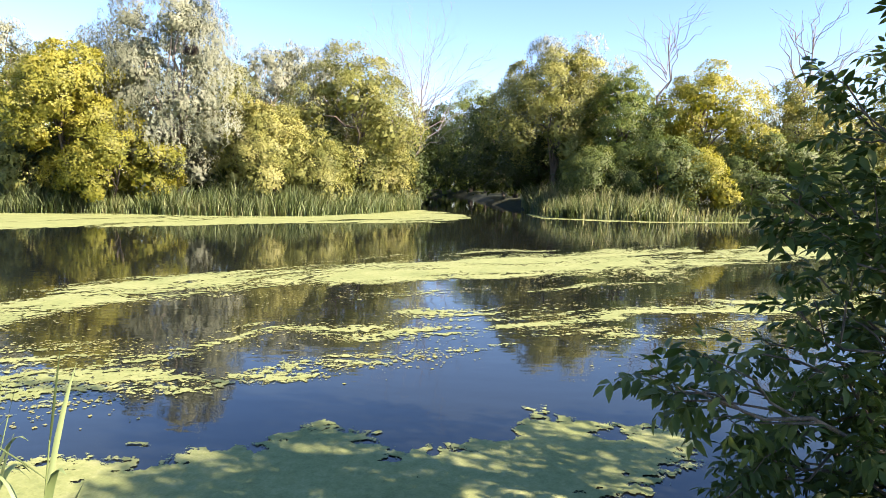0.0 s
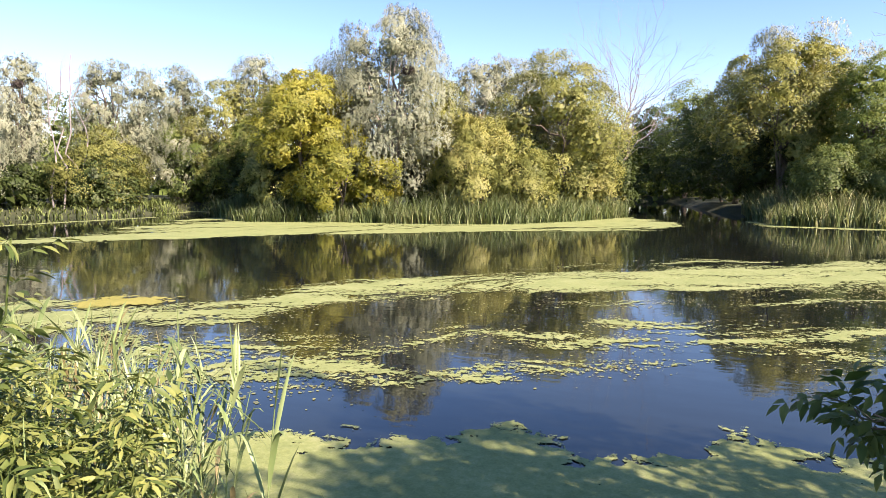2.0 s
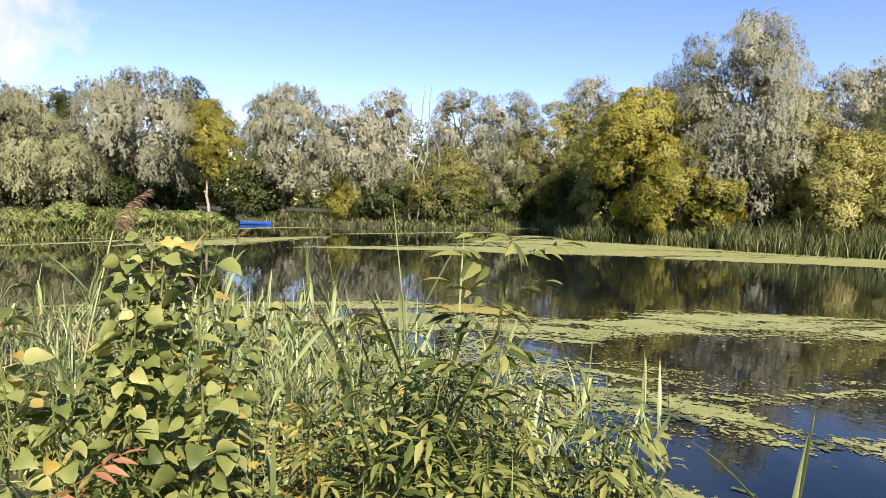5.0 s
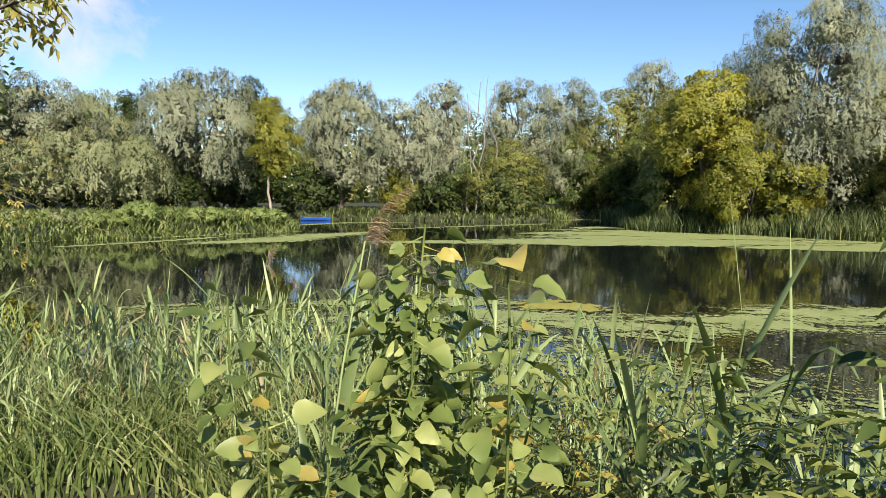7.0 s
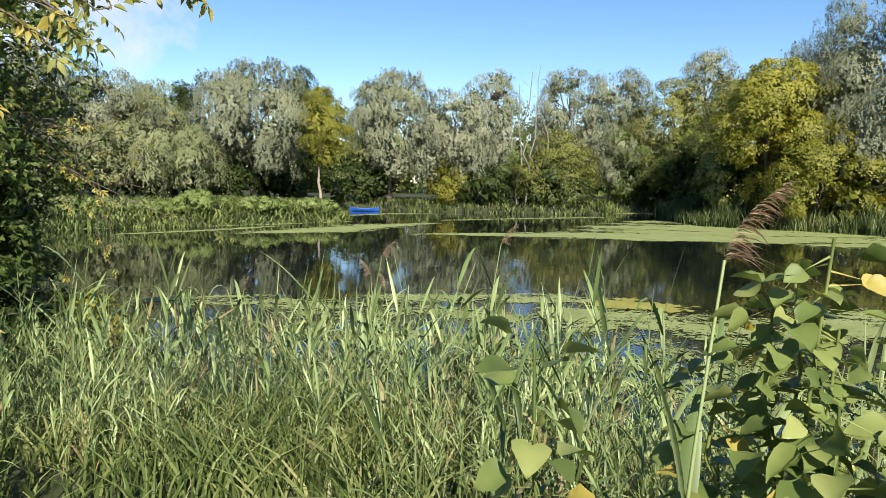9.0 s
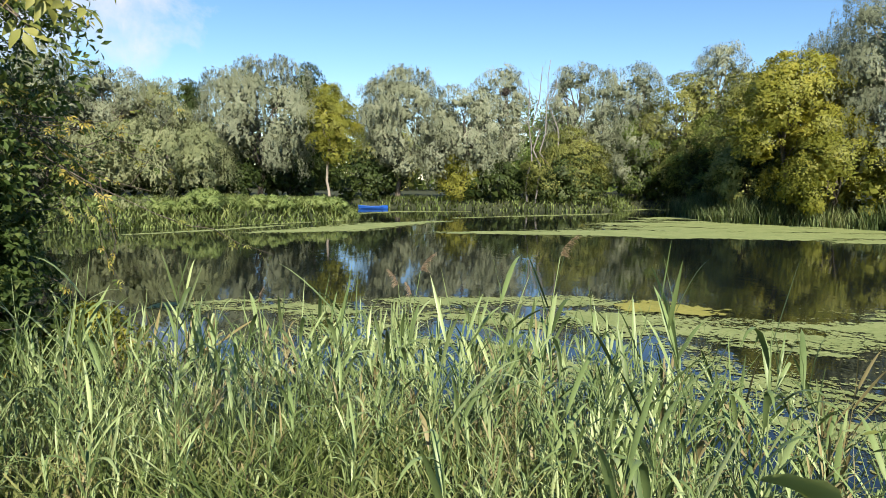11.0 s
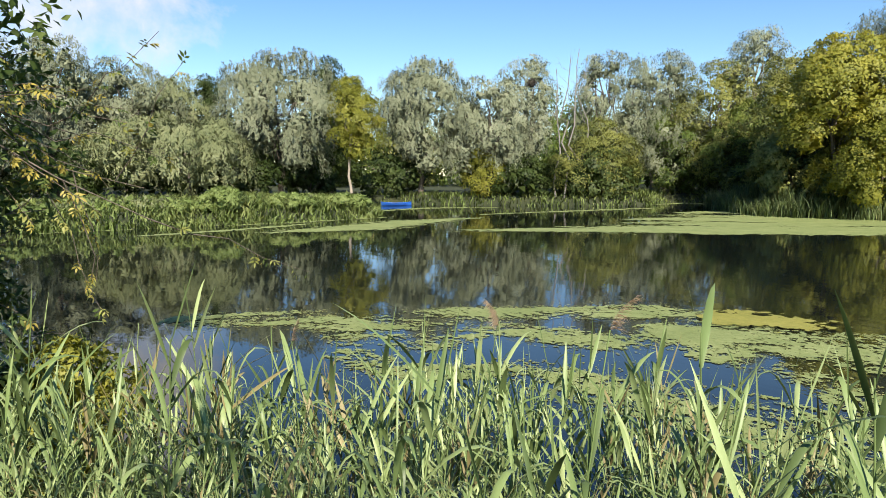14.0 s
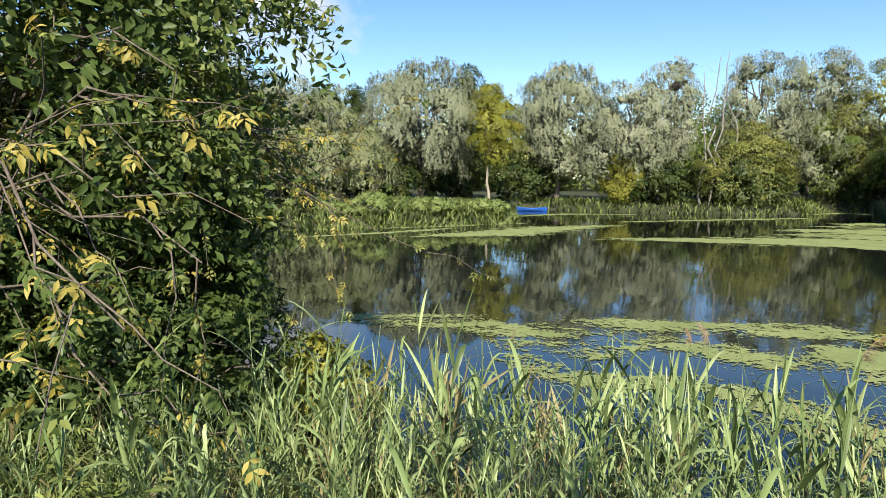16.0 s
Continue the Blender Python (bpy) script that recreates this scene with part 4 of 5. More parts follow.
# ---- far reeds ----
def far_reeds():
    rng = np.random.RandomState(301)
    f = lambda X, Y: ((shore(X, Y) > -0.6) & (shore(X, Y) < 1.6 + 1.2 * lattice(X, Y, 9, 2.0)) & (X < -1.6)) * (0.35 + 0.65 * lattice(X, Y, 10, 0.7))
    P = scatter(rng, 80000, -30, -1, 32, 50, f)
    P[:, 2] = np.maximum(P[:, 2], -0.1)
    h = rng.uniform(0.6, 1.5, len(P)) * (0.45 + 0.5 * lattice(P[:, 0], P[:, 1], 12, 1.5) + 0.4 * lattice(P[:, 0], P[:, 1], 22, 0.5))
    V, F, N = blades(rng, P, h, np.full(len(P), 0.045), 0.5)
    tagged(new("cattails", mesh_data("cattails", V, F, L_REED_FAR, normals=N)), "dense green cattails along the far shore", "reeds", "", "stuff")
    f = lambda X, Y: ((shore(X, Y) > -0.8) & (shore(X, Y) < 2.4) & (X > 6.2) & (X < 31)) * np.where(X < 14.5, 1.0, 0.45) * (0.25 + 0.75 * lattice(X, Y, 13, 0.8))
    P = scatter(rng, 56000, 5, 31, 38, 52, f)
    P[:, 2] = np.maximum(P[:, 2], -0.1)
    h = rng.uniform(0.9, 2.3, len(P)) * (0.4 + 0.5 * lattice(P[:, 0], P[:, 1], 12, 1.2) + 0.35 * lattice(P[:, 0], P[:, 1], 23, 0.5)) * np.where(P[:, 0] > 14.5, 0.55, 1.0)
    V, F, N = blades(rng, P, h, np.full(len(P), 0.055), 0.5)
    tagged(new("reed_bed", mesh_data("reed_bed", V, F, L_REED_FAR, normals=N)), "pale reeds on the shore beside the inlet", "reeds", "", "stuff")
    f = lambda X, Y: ((shore(X, Y) > -0.3) & (shore(X, Y) < 9)) * (0.15 + 0.85 * lattice(X, Y, 14, 1.6))
    P = scatter(rng, 56000, -44, -32, -8, 21, f)
    h = rng.uniform(0.25, 0.7, len(P)) * (0.4 + 1.0 * lattice(P[:, 0], P[:, 1], 15, 2.0))
    V, F, N = blades(rng, P, h, np.full(len(P), 0.075), 1.0, 2)
    tagged(new("bank_herbs", mesh_data("bank_herbs", V, F, L_BANK, normals=N)), "tall light green herbs on the low bank", "plants", "", "stuff")
    f = lambda X, Y: ((shore(X, Y) > -0.2) & (shore(X, Y) < 3.5)) * (0.2 + 0.8 * lattice(X, Y, 18, 1.4))
    P = scatter(rng, 30000, -50, -26, 17, 48, f)
    h = rng.uniform(0.2, 0.6, len(P)) * (0.4 + 1.0 * lattice(P[:, 0], P[:, 1], 19, 2.0))
    V, F, N = blades(rng, P, h, np.full(len(P), 0.09), 0.8, 2)
    tagged(new("cove_herbs", mesh_data("cove_herbs", V, F, L_BANK, normals=N)), "green herbs fringing the shaded cove", "plants", "", "stuff")
    for i in range(20):
        y = -7 + i * 1.22 + rng.uniform(-0.4, 0.4)
        x = -33.6 - rng.uniform(0.3, 4.2 if y < 12 else 2.4) - (0.8 if y > 13 else 0)
        tree("low_shrub", "low light-green shrub on the grassy bank", x, y, rng.uniform(0.5, 1.0) + (rng.uniform(0, 0.9) if y > 9 else 0.1), rng.uniform(1.4, 3.2), (L_BANK, L_BANK, L_WILLOW_GREEN)[i % 3], "bush", 1900, 0.17, 0.0, 320 + i, group="shrubs of the low bank", category="shrub")


far_reeds()


def boat():
    """A small blue rowing boat: hull of ribs, thwarts, rim."""
    root = thing("rowing_boat", -44.3, 24.1, 0.0, "bright blue wooden rowing boat moored in the shaded cove", "boat")
    L, st = 3.0, 11
    hull, rim = [], []
    for i in range(st):
        s = i / (st - 1)
        w = 0.62 * math.sin(math.pi * min(s * 0.92 + 0.08, 1.0)) ** 0.6 + 0.02
        x, up = (s - 0.5) * L, 0.34 + 0.14 * (2 * s - 1) ** 2
        for k in range(7):
            a = math.pi * (k / 6)
            hull.append((x, -math.cos(a) * w, up - math.sin(a) ** 0.7 * (up + 0.08)))
    F = [(i * 7 + k, i * 7 + k + 1, (i + 1) * 7 + k + 1, (i + 1) * 7 + k) for i in range(st - 1) for k in range(6)]
    V = np.array(hull)
    part("hull", V, np.array(F), BOAT_BLUE, root, smooth=True)
    for side in (0, 6):
        V2, F2 = tube(V[side::7], [0.035] * st, 5)
        part("gunwale", V2, F2, BOAT_BLUE, root, smooth=True)
    for x in (-0.8, 0.1, 0.9):
        V2, F2 = tube([(x, -0.5, 0.28), (x, 0.5, 0.28)], [0.08, 0.08], 4)
        part("thwart", V2, F2, BOAT_BLUE, root)
    root.rotation_euler = (0, 0, radians(60))
    root.scale = (0.72, 0.6, 0.55)


def nest(x, y, z, r, label):
    rng = np.random.RandomState(int(abs(x) * 10))
    root = thing("bird_nest", x, y, z, label, "nest", "nests")
    sticks = []
    for _ in range(130):
        d = unit(rng.normal(0, 1, 3)); e = unit(rng.normal(0, 1, 3))
        p = d * (1, 1, 0.7) * r * rng.uniform(0.3, 1)
        sticks.append(tube([p - e * r * 0.45, p + e * r * 0.45], [0.022, 0.012], 4))
    V, F = joined(sticks)
    part("twigs", V, F, NEST, root)


boat()
nest(-42.3, 35.0, 9.1, 0.42, "dark ball of twigs in a grey treetop")
nest(-13.9, 36.6, 8.9, 0.40, "dark round nest in the tall silver willow")


# ---- plants of the near bank ----
def fine_leaves(P, D, N, L, W, droop=0.25):
    """Pointed leaves with a folded midrib and a drooping tip, eight triangles each."""
    D = unit(D); S = unit(np.cross(D, N)); N = np.cross(S, D)
    L, W = np.asarray(L).reshape(-1, 1), np.asarray(W).reshape(-1, 1)
    at = lambda s: P + D * L * s - N * L * droop * s * s
    m1, m2, tip = at(0.35), at(0.68), at(1.0)
    up = N * W * 0.16
    V = np.stack((P, m1, m2, tip, m1 + S * W * 0.5 + up, m2 + S * W * 0.36 + up, m1 - S * W * 0.5 + up, m2 - S * W * 0.36 + up), 1).reshape(-1, 3)
    i = np.arange(len(P))[:, None] * 8
    t = ((0, 4, 1), (1, 4, 5), (1, 5, 2), (2, 5, 3), (0, 1, 6), (1, 7, 6), (1, 2, 7), (2, 3, 7))
    F = np.concatenate([i + q for q in t], 1).reshape(-1, 3)
    return V, F


def compound_leaf(rng, length=0.22, pairs=2, size=0.09, ratio=0.36):
    """A feathered leaf along +y: leaflet pairs and one at the tip on a thin stalk."""
    P, D = [], []
    for k in range(pairs):
        s = 0.42 + 0.42 * k / max(pairs - 1, 1)
        for side in (-1, 1):
            P.append((0, s * length, -0.1 * length * s))
            D.append((side * 0.85, 0.5 + rng.normal(0, 0.12), -0.25 + rng.normal(0, 0.15)))
    P.append((0, length, -0.12 * length)); D.append((rng.normal(0, 0.1), 1, -0.35))
    n = len(P)
    sz = size * rng.uniform(0.8, 1.2, n)
    V, F = fine_leaves(np.array(P, float), np.array(D, float), np.tile((0, 0, 1.0), (n, 1)) + rng.normal(0, 0.2, (n, 3)), sz, sz * ratio)
    a, b = np.array((0, 0, 0.0)), np.array((0, length, -0.12 * length))
    r = 0.0016
    stalk = np.array((a + (r, 0, 0), a - (r, 0, 0), b, a + (0, 0, r)))
    return joined(((V, F), (stalk, np.array(((0, 1, 2), (1, 3, 2), (3, 0, 2))))))


def turn_to(d, roll=0.0):
    """Rotation that lays +y along d with +z kept up."""
    d = Vector(d).normalized()
    x = d.cross(Vector((0, 0, 1)))
    x = x.normalized() if x.length > 1e-3 else Vector((1, 0, 0))
    z = x.cross(d)
    m = Matrix((x, d, z)).transposed().to_4x4()
    return m @ Matrix.Rotation(roll, 4, "Y")


def strip(path, widths, side):
    """A ribbon leaf along a path, slightly keeled."""
    P, S = np.asarray(path, float), np.asarray(side, float)
    T = unit(np.gradient(P, axis=0))
    A = unit(np.cross(T, np.cross(S, T)))
    Wd = np.asarray(widths)[:, None]
    up = np.cross(A, T) * Wd * 0.15
    V = np.stack((P - A * Wd / 2 + up, P, P + A * Wd / 2 + up), 1).reshape(-1, 3)
    F = []
    for i in range(len(P) - 1):
        a = i * 3
        F += [(a, a + 1, a + 4, a + 3), (a + 1, a + 2, a + 5, a + 4)]
    return V, np.array(F)


def reed_shapes(seed, h, plume):
    """The stem, the leaves and the plume of one reed, standing at the origin."""
    rng = np.random.RandomState(seed)
    lean = rng.normal(0, 0.10, 2)
    s = np.linspace(0, 1, 6)
    stem = np.stack((lean[0] * h * s ** 2, lean[1] * h * s ** 2, h * s), 1)
    sv = tube(stem, np.linspace(0.005, 0.0026, 6), 5)
    out = []
    n = rng.randint(9, 13)
    for k in range(n):
        f = 0.18 + (0.55 if plume else 0.80) * k / (n - 1)
        p = np.array([np.interp(f, s, stem[:, i]) for i in range(3)])
        a = k * 2.6 + rng.uniform(-0.7, 0.7)
        L = rng.uniform(0.36, 0.62) * (0.75 if f < 0.4 or (f > 0.93 and plume) else 1.0)
        rise, fall = rng.uniform(1.0, 3.2), rng.uniform(0.15, 1.35)
        if k == n - 1 and not plume:
            rise, fall, L = 4.0, 0.1, L * 0.65
        q = np.linspace(0, 1, 6)
        d = np.array((math.cos(a), math.sin(a), 0))
        hv = 1 / math.hypot(1, rise)
        path = p + d * (L * q * hv)[:, None] + np.array((0, 0, 1.0)) * (L * (rise * hv * q - fall * 0.55 * q ** 2.2))[:, None]
        w = rng.uniform(0.018, 0.036) * (0.35 if k == n - 1 else 1.0) * np.array((0.45, 0.92, 1.0, 0.80, 0.48, 0.04))
        out.append(strip(path, w, (-math.sin(a), math.cos(a), 0)))
    pl = None
    if plume:
        top = stem[-1]
        a = rng.uniform(0, 6.28)
        m = 110
        f = rng.rand(m)
        side = np.array((math.cos(a), math.sin(a), 0))
        base = top + side * (0.09 * f ** 2)[:, None] + np.array((0, 0, 1.0)) * (0.12 * f)[:, None]
        D = rng.normal(0, 0.2, (m, 3)) + side * 1.1 + (0, 0, 0.35)
        pl = fine_leaves(base, D, np.tile((0, 0, 1.0), (m, 1)) + rng.normal(0, 0.3, (m, 3)), rng.uniform(0.03, 0.066, m) * (1.15 - 0.6 * f), np.full(m, 0.0042), 0.65)
    return sv, out, pl


REEDS = [reed_shapes(900 + i, (1.25, 1.05, 1.4, 0.95, 1.15, 1.3, 1.0, 1.2, 1.45, 1.35)[i], i in (2, 5, 8)) for i in range(10)]


def reed(i, x, y, scale=1.0, turn=0.0):
    sv, out, pl = REEDS[i]
    root = thing("reed", x, y, ground_z(x, y) - 0.03, ("green reed with a brown-pink feathery plume" if pl else "green reed with long arching leaves"), "reed", "reeds of the near bank")
    part("stem", *sv, L_REED, root, smooth=True)
    for k, (V, F) in enumerate(out):
        part("leaf", V, F, L_STRAW if k == 0 or (k == 2 and i % 3 == 0) else L_REED, root)
    if pl:
        part("plume", *pl, L_PANICLE, root, "feathery brown-pink seed plume")
    root.matrix_basis = pose(x, y, root.location.z, 0, 0, turn) @ Matrix.Scale(scale, 4)
    return root


def path_gap(X, Y):
    """Distance to the walked line."""
    line = [(0.3, -0.3), (-0.5, 0.1), (-1.4, -0.1), (-2.2, -0.2), (-2.9, 0.0), (-3.6, 0.45), (-4.4, 0.4), (-4.6, 0.0), (-4.0, -0.4)]
    d = np.full(np.shape(X), 1e9)
    for (ax, ay), (bx, by) in zip(line, line[1:]):
        ex, ey = bx - ax, by - ay
        t = np.clip(((X - ax) * ex + (Y - ay) * ey) / (ex * ex + ey * ey), 0, 1)
        d = np.minimum(d, np.hypot(X - ax - t * ex, Y - ay - t * ey))
    return d


REED_BED = [(-3.2, 1.5), (-4.2, 1.3), (-5.2, 0.9), (-5.6, 0.0), (-5.4, -1.3), (-7.6, -2.2), (-9.4, -0.8), (-9.4, 0.2), (-8.2, 2.2), (-6.9, 3.9), (-5.3, 4.4), (-3.6, 4.1), (-2.6, 3.2)]


def reed_scale(rng, i, z, lift=0.0):
    top = rng.uniform(0.90, 1.45) + lift + (0.28 if rng.rand() < 0.16 else 0)
    return float(np.clip((top - z) / (REEDS[i][0][0][-1][2] + 0.18), 0.4, 1.1))


def near_reeds():
    rng = np.random.RandomState(611)
    masters = [reed(i, *p) for i, p in enumerate(((-4.3, 2.6), (-4.9, 2.2), (-7.6, 3.0), (-5.2, 2.9), (-3.9, 2.4), (-7.9, 1.9), (-6.2, 1.6), (-5.6, 2.5), (-6.9, 2.6), (-4.6, 2.9)))]
    spots = []
    while len(spots) < 170:
        x, y = rng.uniform(-9.0, -2.6), rng.uniform(-2.0, 4.3)
        g = path_gap(np.array([x]), np.array([y]))[0]
        if poly_distance(np.array([x]), np.array([y]), REED_BED)[0] > 0 and 0.95 < g < 3.3:
            spots.append((x, y))
    for x, y in spots:
        i = int(rng.choice(10, p=(0.14, 0.15, 0.0, 0.16, 0.16, 0.0, 0.15, 0.14, 0.0, 0.10)))
        c = copy_thing(masters[i], pose(x, y, ground_z(x, y) - 0.03, rng.normal(0, 5), rng.normal(0, 5), rng.uniform(0, 360)))
        sc = reed_scale(rng, i, c.location.z)
        c.scale = (sc, sc, sc)
    for x, y, sc in ((-1.6, 1.62, 0.9), (-1.75, 1.9, 0.95), (-2.1, 2.0, 1.0), (-2.35, 1.6, 1.05), (-2.6, 2.2, 1.0), (-1.95, 1.35, 1.05), (-2.9, 1.9, 1.1), (-3.1, 1.5, 1.1), (-1.7, 1.2, 0.95), (-2.2, 1.25, 1.0), (-1.95, 1.65, 1.0), (-2.5, 1.4, 1.0), (-2.75, 1.3, 1.05), (-1.55, 1.4, 0.9), (-2.05, 2.3, 1.0), (-2.4, 2.5, 1.0), (-3.2, 2.2, 1.0), (-1.8, 1.0, 0.9), (-2.0, 0.95, 0.95), (-2.25, 1.75, 1.0)):
        sc *= 0.72
        c = copy_thing(masters[(0, 4, 9, 7, 1)[int(x * 20) % 5]], pose(x, y, ground_z(x, y) - 0.03, rng.normal(0, 6), rng.normal(0, 6), rng.uniform(0, 360)))
        c.scale = (sc, sc, sc)
    n = 0
    while n < 34:
        x, y = rng.uniform(-7.8, -5.0), rng.uniform(-2.0, 0.2)
        if path_gap(np.array([x]), np.array([y]))[0] < 0.9:
            continue
        i = (0, 1, 3, 4, 6, 7, 9)[n % 7]
        c = copy_thing(masters[i], pose(x, y, ground_z(x, y) - 0.03, rng.normal(0, 5), rng.normal(0, 5), rng.uniform(0, 360)))
        sc = reed_scale(rng, i, c.location.z, 0.1)
        c.scale = (sc, sc, sc); n += 1
    # taller reeds that stand close to the path
    for x, y, i, top in ((-4.95, 1.5, 0, 1.75), (-4.6, 1.85, 4, 1.7), (-4.3, 1.7, 7, 1.55), (-5.4, 1.2, 1, 1.6), (-5.7, 0.8, 4, 1.55), (-5.2, 1.75, 9, 1.65), (-4.0, 1.9, 0, 1.6), (-5.9, 0.4, 7, 1.5),
                         (-4.75, 1.45, 6, 1.45), (-3.7, 2.0, 4, 1.65), (-5.55, 1.5, 3, 1.5), (-4.45, 2.2, 9, 1.7), (-3.75, 1.2, 0, 1.75), (-3.55, 1.05, 4, 1.7), (-4.1, 1.0, 7, 1.7), (-3.2, 1.7, 9, 1.7)):
        c = copy_thing(masters[i], pose(x, y, ground_z(x, y) - 0.03, rng.normal(0, 4), rng.normal(0, 4), rng.uniform(0, 360)))
        sc = min((top - c.location.z) / (REEDS[i][0][0][-1][2] + 0.18), 1.05)
        c.scale = (sc, sc, sc)
    for x, y, sc in ((-2.67, 0.68, 0.97), (-5.42, 1.75, 0.77), (-4.85, 2.18, 0.85)):
        tip = REEDS[8][0][0][-1] * sc
        x, y = x - (tip[0] * math.cos(2.44) - tip[1] * math.sin(2.44)), y - (tip[0] * math.sin(2.44) + tip[1] * math.cos(2.44))
        c = copy_thing(masters[8], pose(x, y, ground_z(x, y) - 0.03, 0, 0, 140))
        c.scale = (sc, sc, sc)
    # tall reeds at the edge of the sapling thicket
    for x, y, i, top in ((-2.31, 1.49, 0, 2.10), (-2.22, 1.53, 4, 1.95), (-2.40, 1.42, 9, 1.90), (-2.27, 1.40, 7, 1.80), (-2.48, 1.55, 1, 1.75), (-2.10, 1.42, 6, 1.70),
                         (-2.36, 2.98, 4, 1.45), (-2.28, 2.92, 0, 1.40), (-2.44, 3.05, 7, 1.35), (-2.30, 3.08, 1, 1.30), (-2.42, 2.90, 9, 1.25), (-2.20, 3.00, 6, 1.20), (-1.24, 1.93, 3, 1.60)):
        c = copy_thing(masters[i], pose(x, y, ground_z(x, y) - 0.03, rng.normal(0, 3), rng.normal(0, 3), rng.uniform(0, 360)))
        sc = (top - c.location.z) / (REEDS[i][0][0][-1][2] + 0.18)
        c.scale = (min(sc, 0.95), min(sc, 0.95), sc)
    # the uncounted rest of the bed
    items = []
    whole = [joined([sv] + out) for sv, out, pl in REEDS]
    n = 0
    while n < 1000:
        x, y = rng.uniform(-9.4, -2.0), rng.uniform(-2.2, 4.4)
        g = path_gap(np.array([x]), np.array([y]))[0]
        if g < 1.0 or poly_distance(np.array([x]), np.array([y]), REED_BED)[0] < -0.15:
            continue
        i = rng.randint(10)
        V, F = whole[i]
        z = max(ground_z(x, y), -0.25) - 0.03
        m = pose(x, y, z, rng.normal(0, 9), rng.normal(0, 9), rng.uniform(0, 360)) @ Matrix.Scale(reed_scale(rng, i, z, -0.22), 4)
        items.append((place(V, m), F)); n += 1
    V, F = joined(items[::7])
    tagged(new("reed_litter", mesh_data("reed_litter", V, F, L_STRAW)), "dead straw-coloured reeds standing among the green", "reeds", "", "stuff")
    V, F = joined([q for k, q in enumerate(items) if k % 7])
    tagged(new("reed_thicket", mesh_data("reed_thicket", V, F, L_REED)), "dense thicket of green reeds at the water's edge", "reeds", "", "stuff")


near_reeds()


def herb_shapes(seed, h, size, n):
    rng = np.random.RandomState(seed)
    stem = bend((0, 0, -0.05), (rng.normal(0, 0.12), rng.normal(0, 0.12), h), rng, 0.03, 7)
    sv = tube(stem, np.linspace(0.007, 0.0025, 7), 5)
    out = []
    for k in range(n):
        f = 0.18 + 0.82 * k / (n - 1)
        p = stem[0] + (stem[-1] - stem[0]) * f
        i = min(int(f * 6), 5)
        p = stem[i] + (stem[i + 1] - stem[i]) * (f * 6 - i)
        a = k * 2.4 + rng.uniform(-0.5, 0.5)
        V, F = compound_leaf(rng, size * rng.uniform(1.6, 2.4), 3, size * rng.uniform(0.8, 1.15), 0.29)
        out.append((place(V, Matrix.Translation(p) @ turn_to((math.cos(a), math.sin(a), rng.uniform(0.0, 0.7)), rng.normal(0, 0.3))), F))
    return sv, out


def herb(shapes, x, y, mat, label):
    sv, out = shapes
    root = thing("sapling", x, y, ground_z(x, y), label, "sapling", "saplings of the near bank")
    part("stem", *sv, L_HERB, root, smooth=True)
    for V, F in out:
        part("leaf", V, F, mat, root)
    return root


def near_herbs():
    rng = np.random.RandomState(700)
    masters = [herb(herb_shapes(710 + i, (1.25, 1.0, 0.8, 1.1, 0.7)[i], (0.062, 0.066, 0.058, 0.07, 0.066)[i], (40, 34, 28, 36, 26)[i]), *p, L_HERB if i != 2 else L_GOLD,
                    "yellow-green sapling with feathered leaves" if i != 2 else "golden-leaved sapling on the bank")
               for i, p in enumerate(((-1.72, 1.15), (-1.95, 1.35), (-2.35, 1.55), (-2.1, 1.1), (-1.75, 1.0)))]
    masters[0].scale = (1.18, 1.18, 1.18)
    for i, (x, y, h) in enumerate(((-2.10, 0.58, 0.85), (-1.28, 0.84, 0.80))):
        herb(herb_shapes(730 + i, h, 0.055, 20), x, y, L_RUST, "withered reddish-brown sapling among green ones")
    n = 0
    while n < 46:
        x, y = rng.uniform(-3.3, -1.5), rng.uniform(0.6, 2.2)
        if path_gap(np.array([x]), np.array([y]))[0] < 0.95:
            continue
        i = int(rng.choice(5, p=(0.1, 0.3, 0.1, 0.3, 0.2)))
        c = copy_thing(masters[i], pose(x, y, ground_z(x, y), rng.normal(0, 7), rng.normal(0, 7), rng.uniform(0, 360)))
        sc = rng.uniform(0.6, 1.0)
        c.scale = (sc, sc, sc); n += 1
    n = 0
    while n < 14:
        x, y = rng.uniform(-3.9, -2.75), rng.uniform(0.2, 1.1)
        if path_gap(np.array([x]), np.array([y]))[0] < 0.6:
            continue
        c = copy_thing(masters[(4, 3, 2, 1)[n % 4]], pose(x, y, ground_z(x, y), rng.normal(0, 7), rng.normal(0, 7), rng.uniform(0, 360)))
        sc = rng.uniform(0.42, 0.68)
        c.scale = (sc, sc, sc); n += 1
    n = 0
    while n < 16:
        x, y = rng.uniform(-7.2, -5.4), rng.uniform(-1.9, -0.2)
        if path_gap(np.array([x]), np.array([y]))[0] < 1.0:
            continue
        c = copy_thing(masters[(1, 3, 4)[n % 3]], pose(x, y, ground_z(x, y), rng.normal(0, 7), rng.normal(0, 7), rng.uniform(0, 360)))
        sc = rng.uniform(0.5, 0.8)
        c.scale = (sc, sc, sc); n += 1


near_herbs()


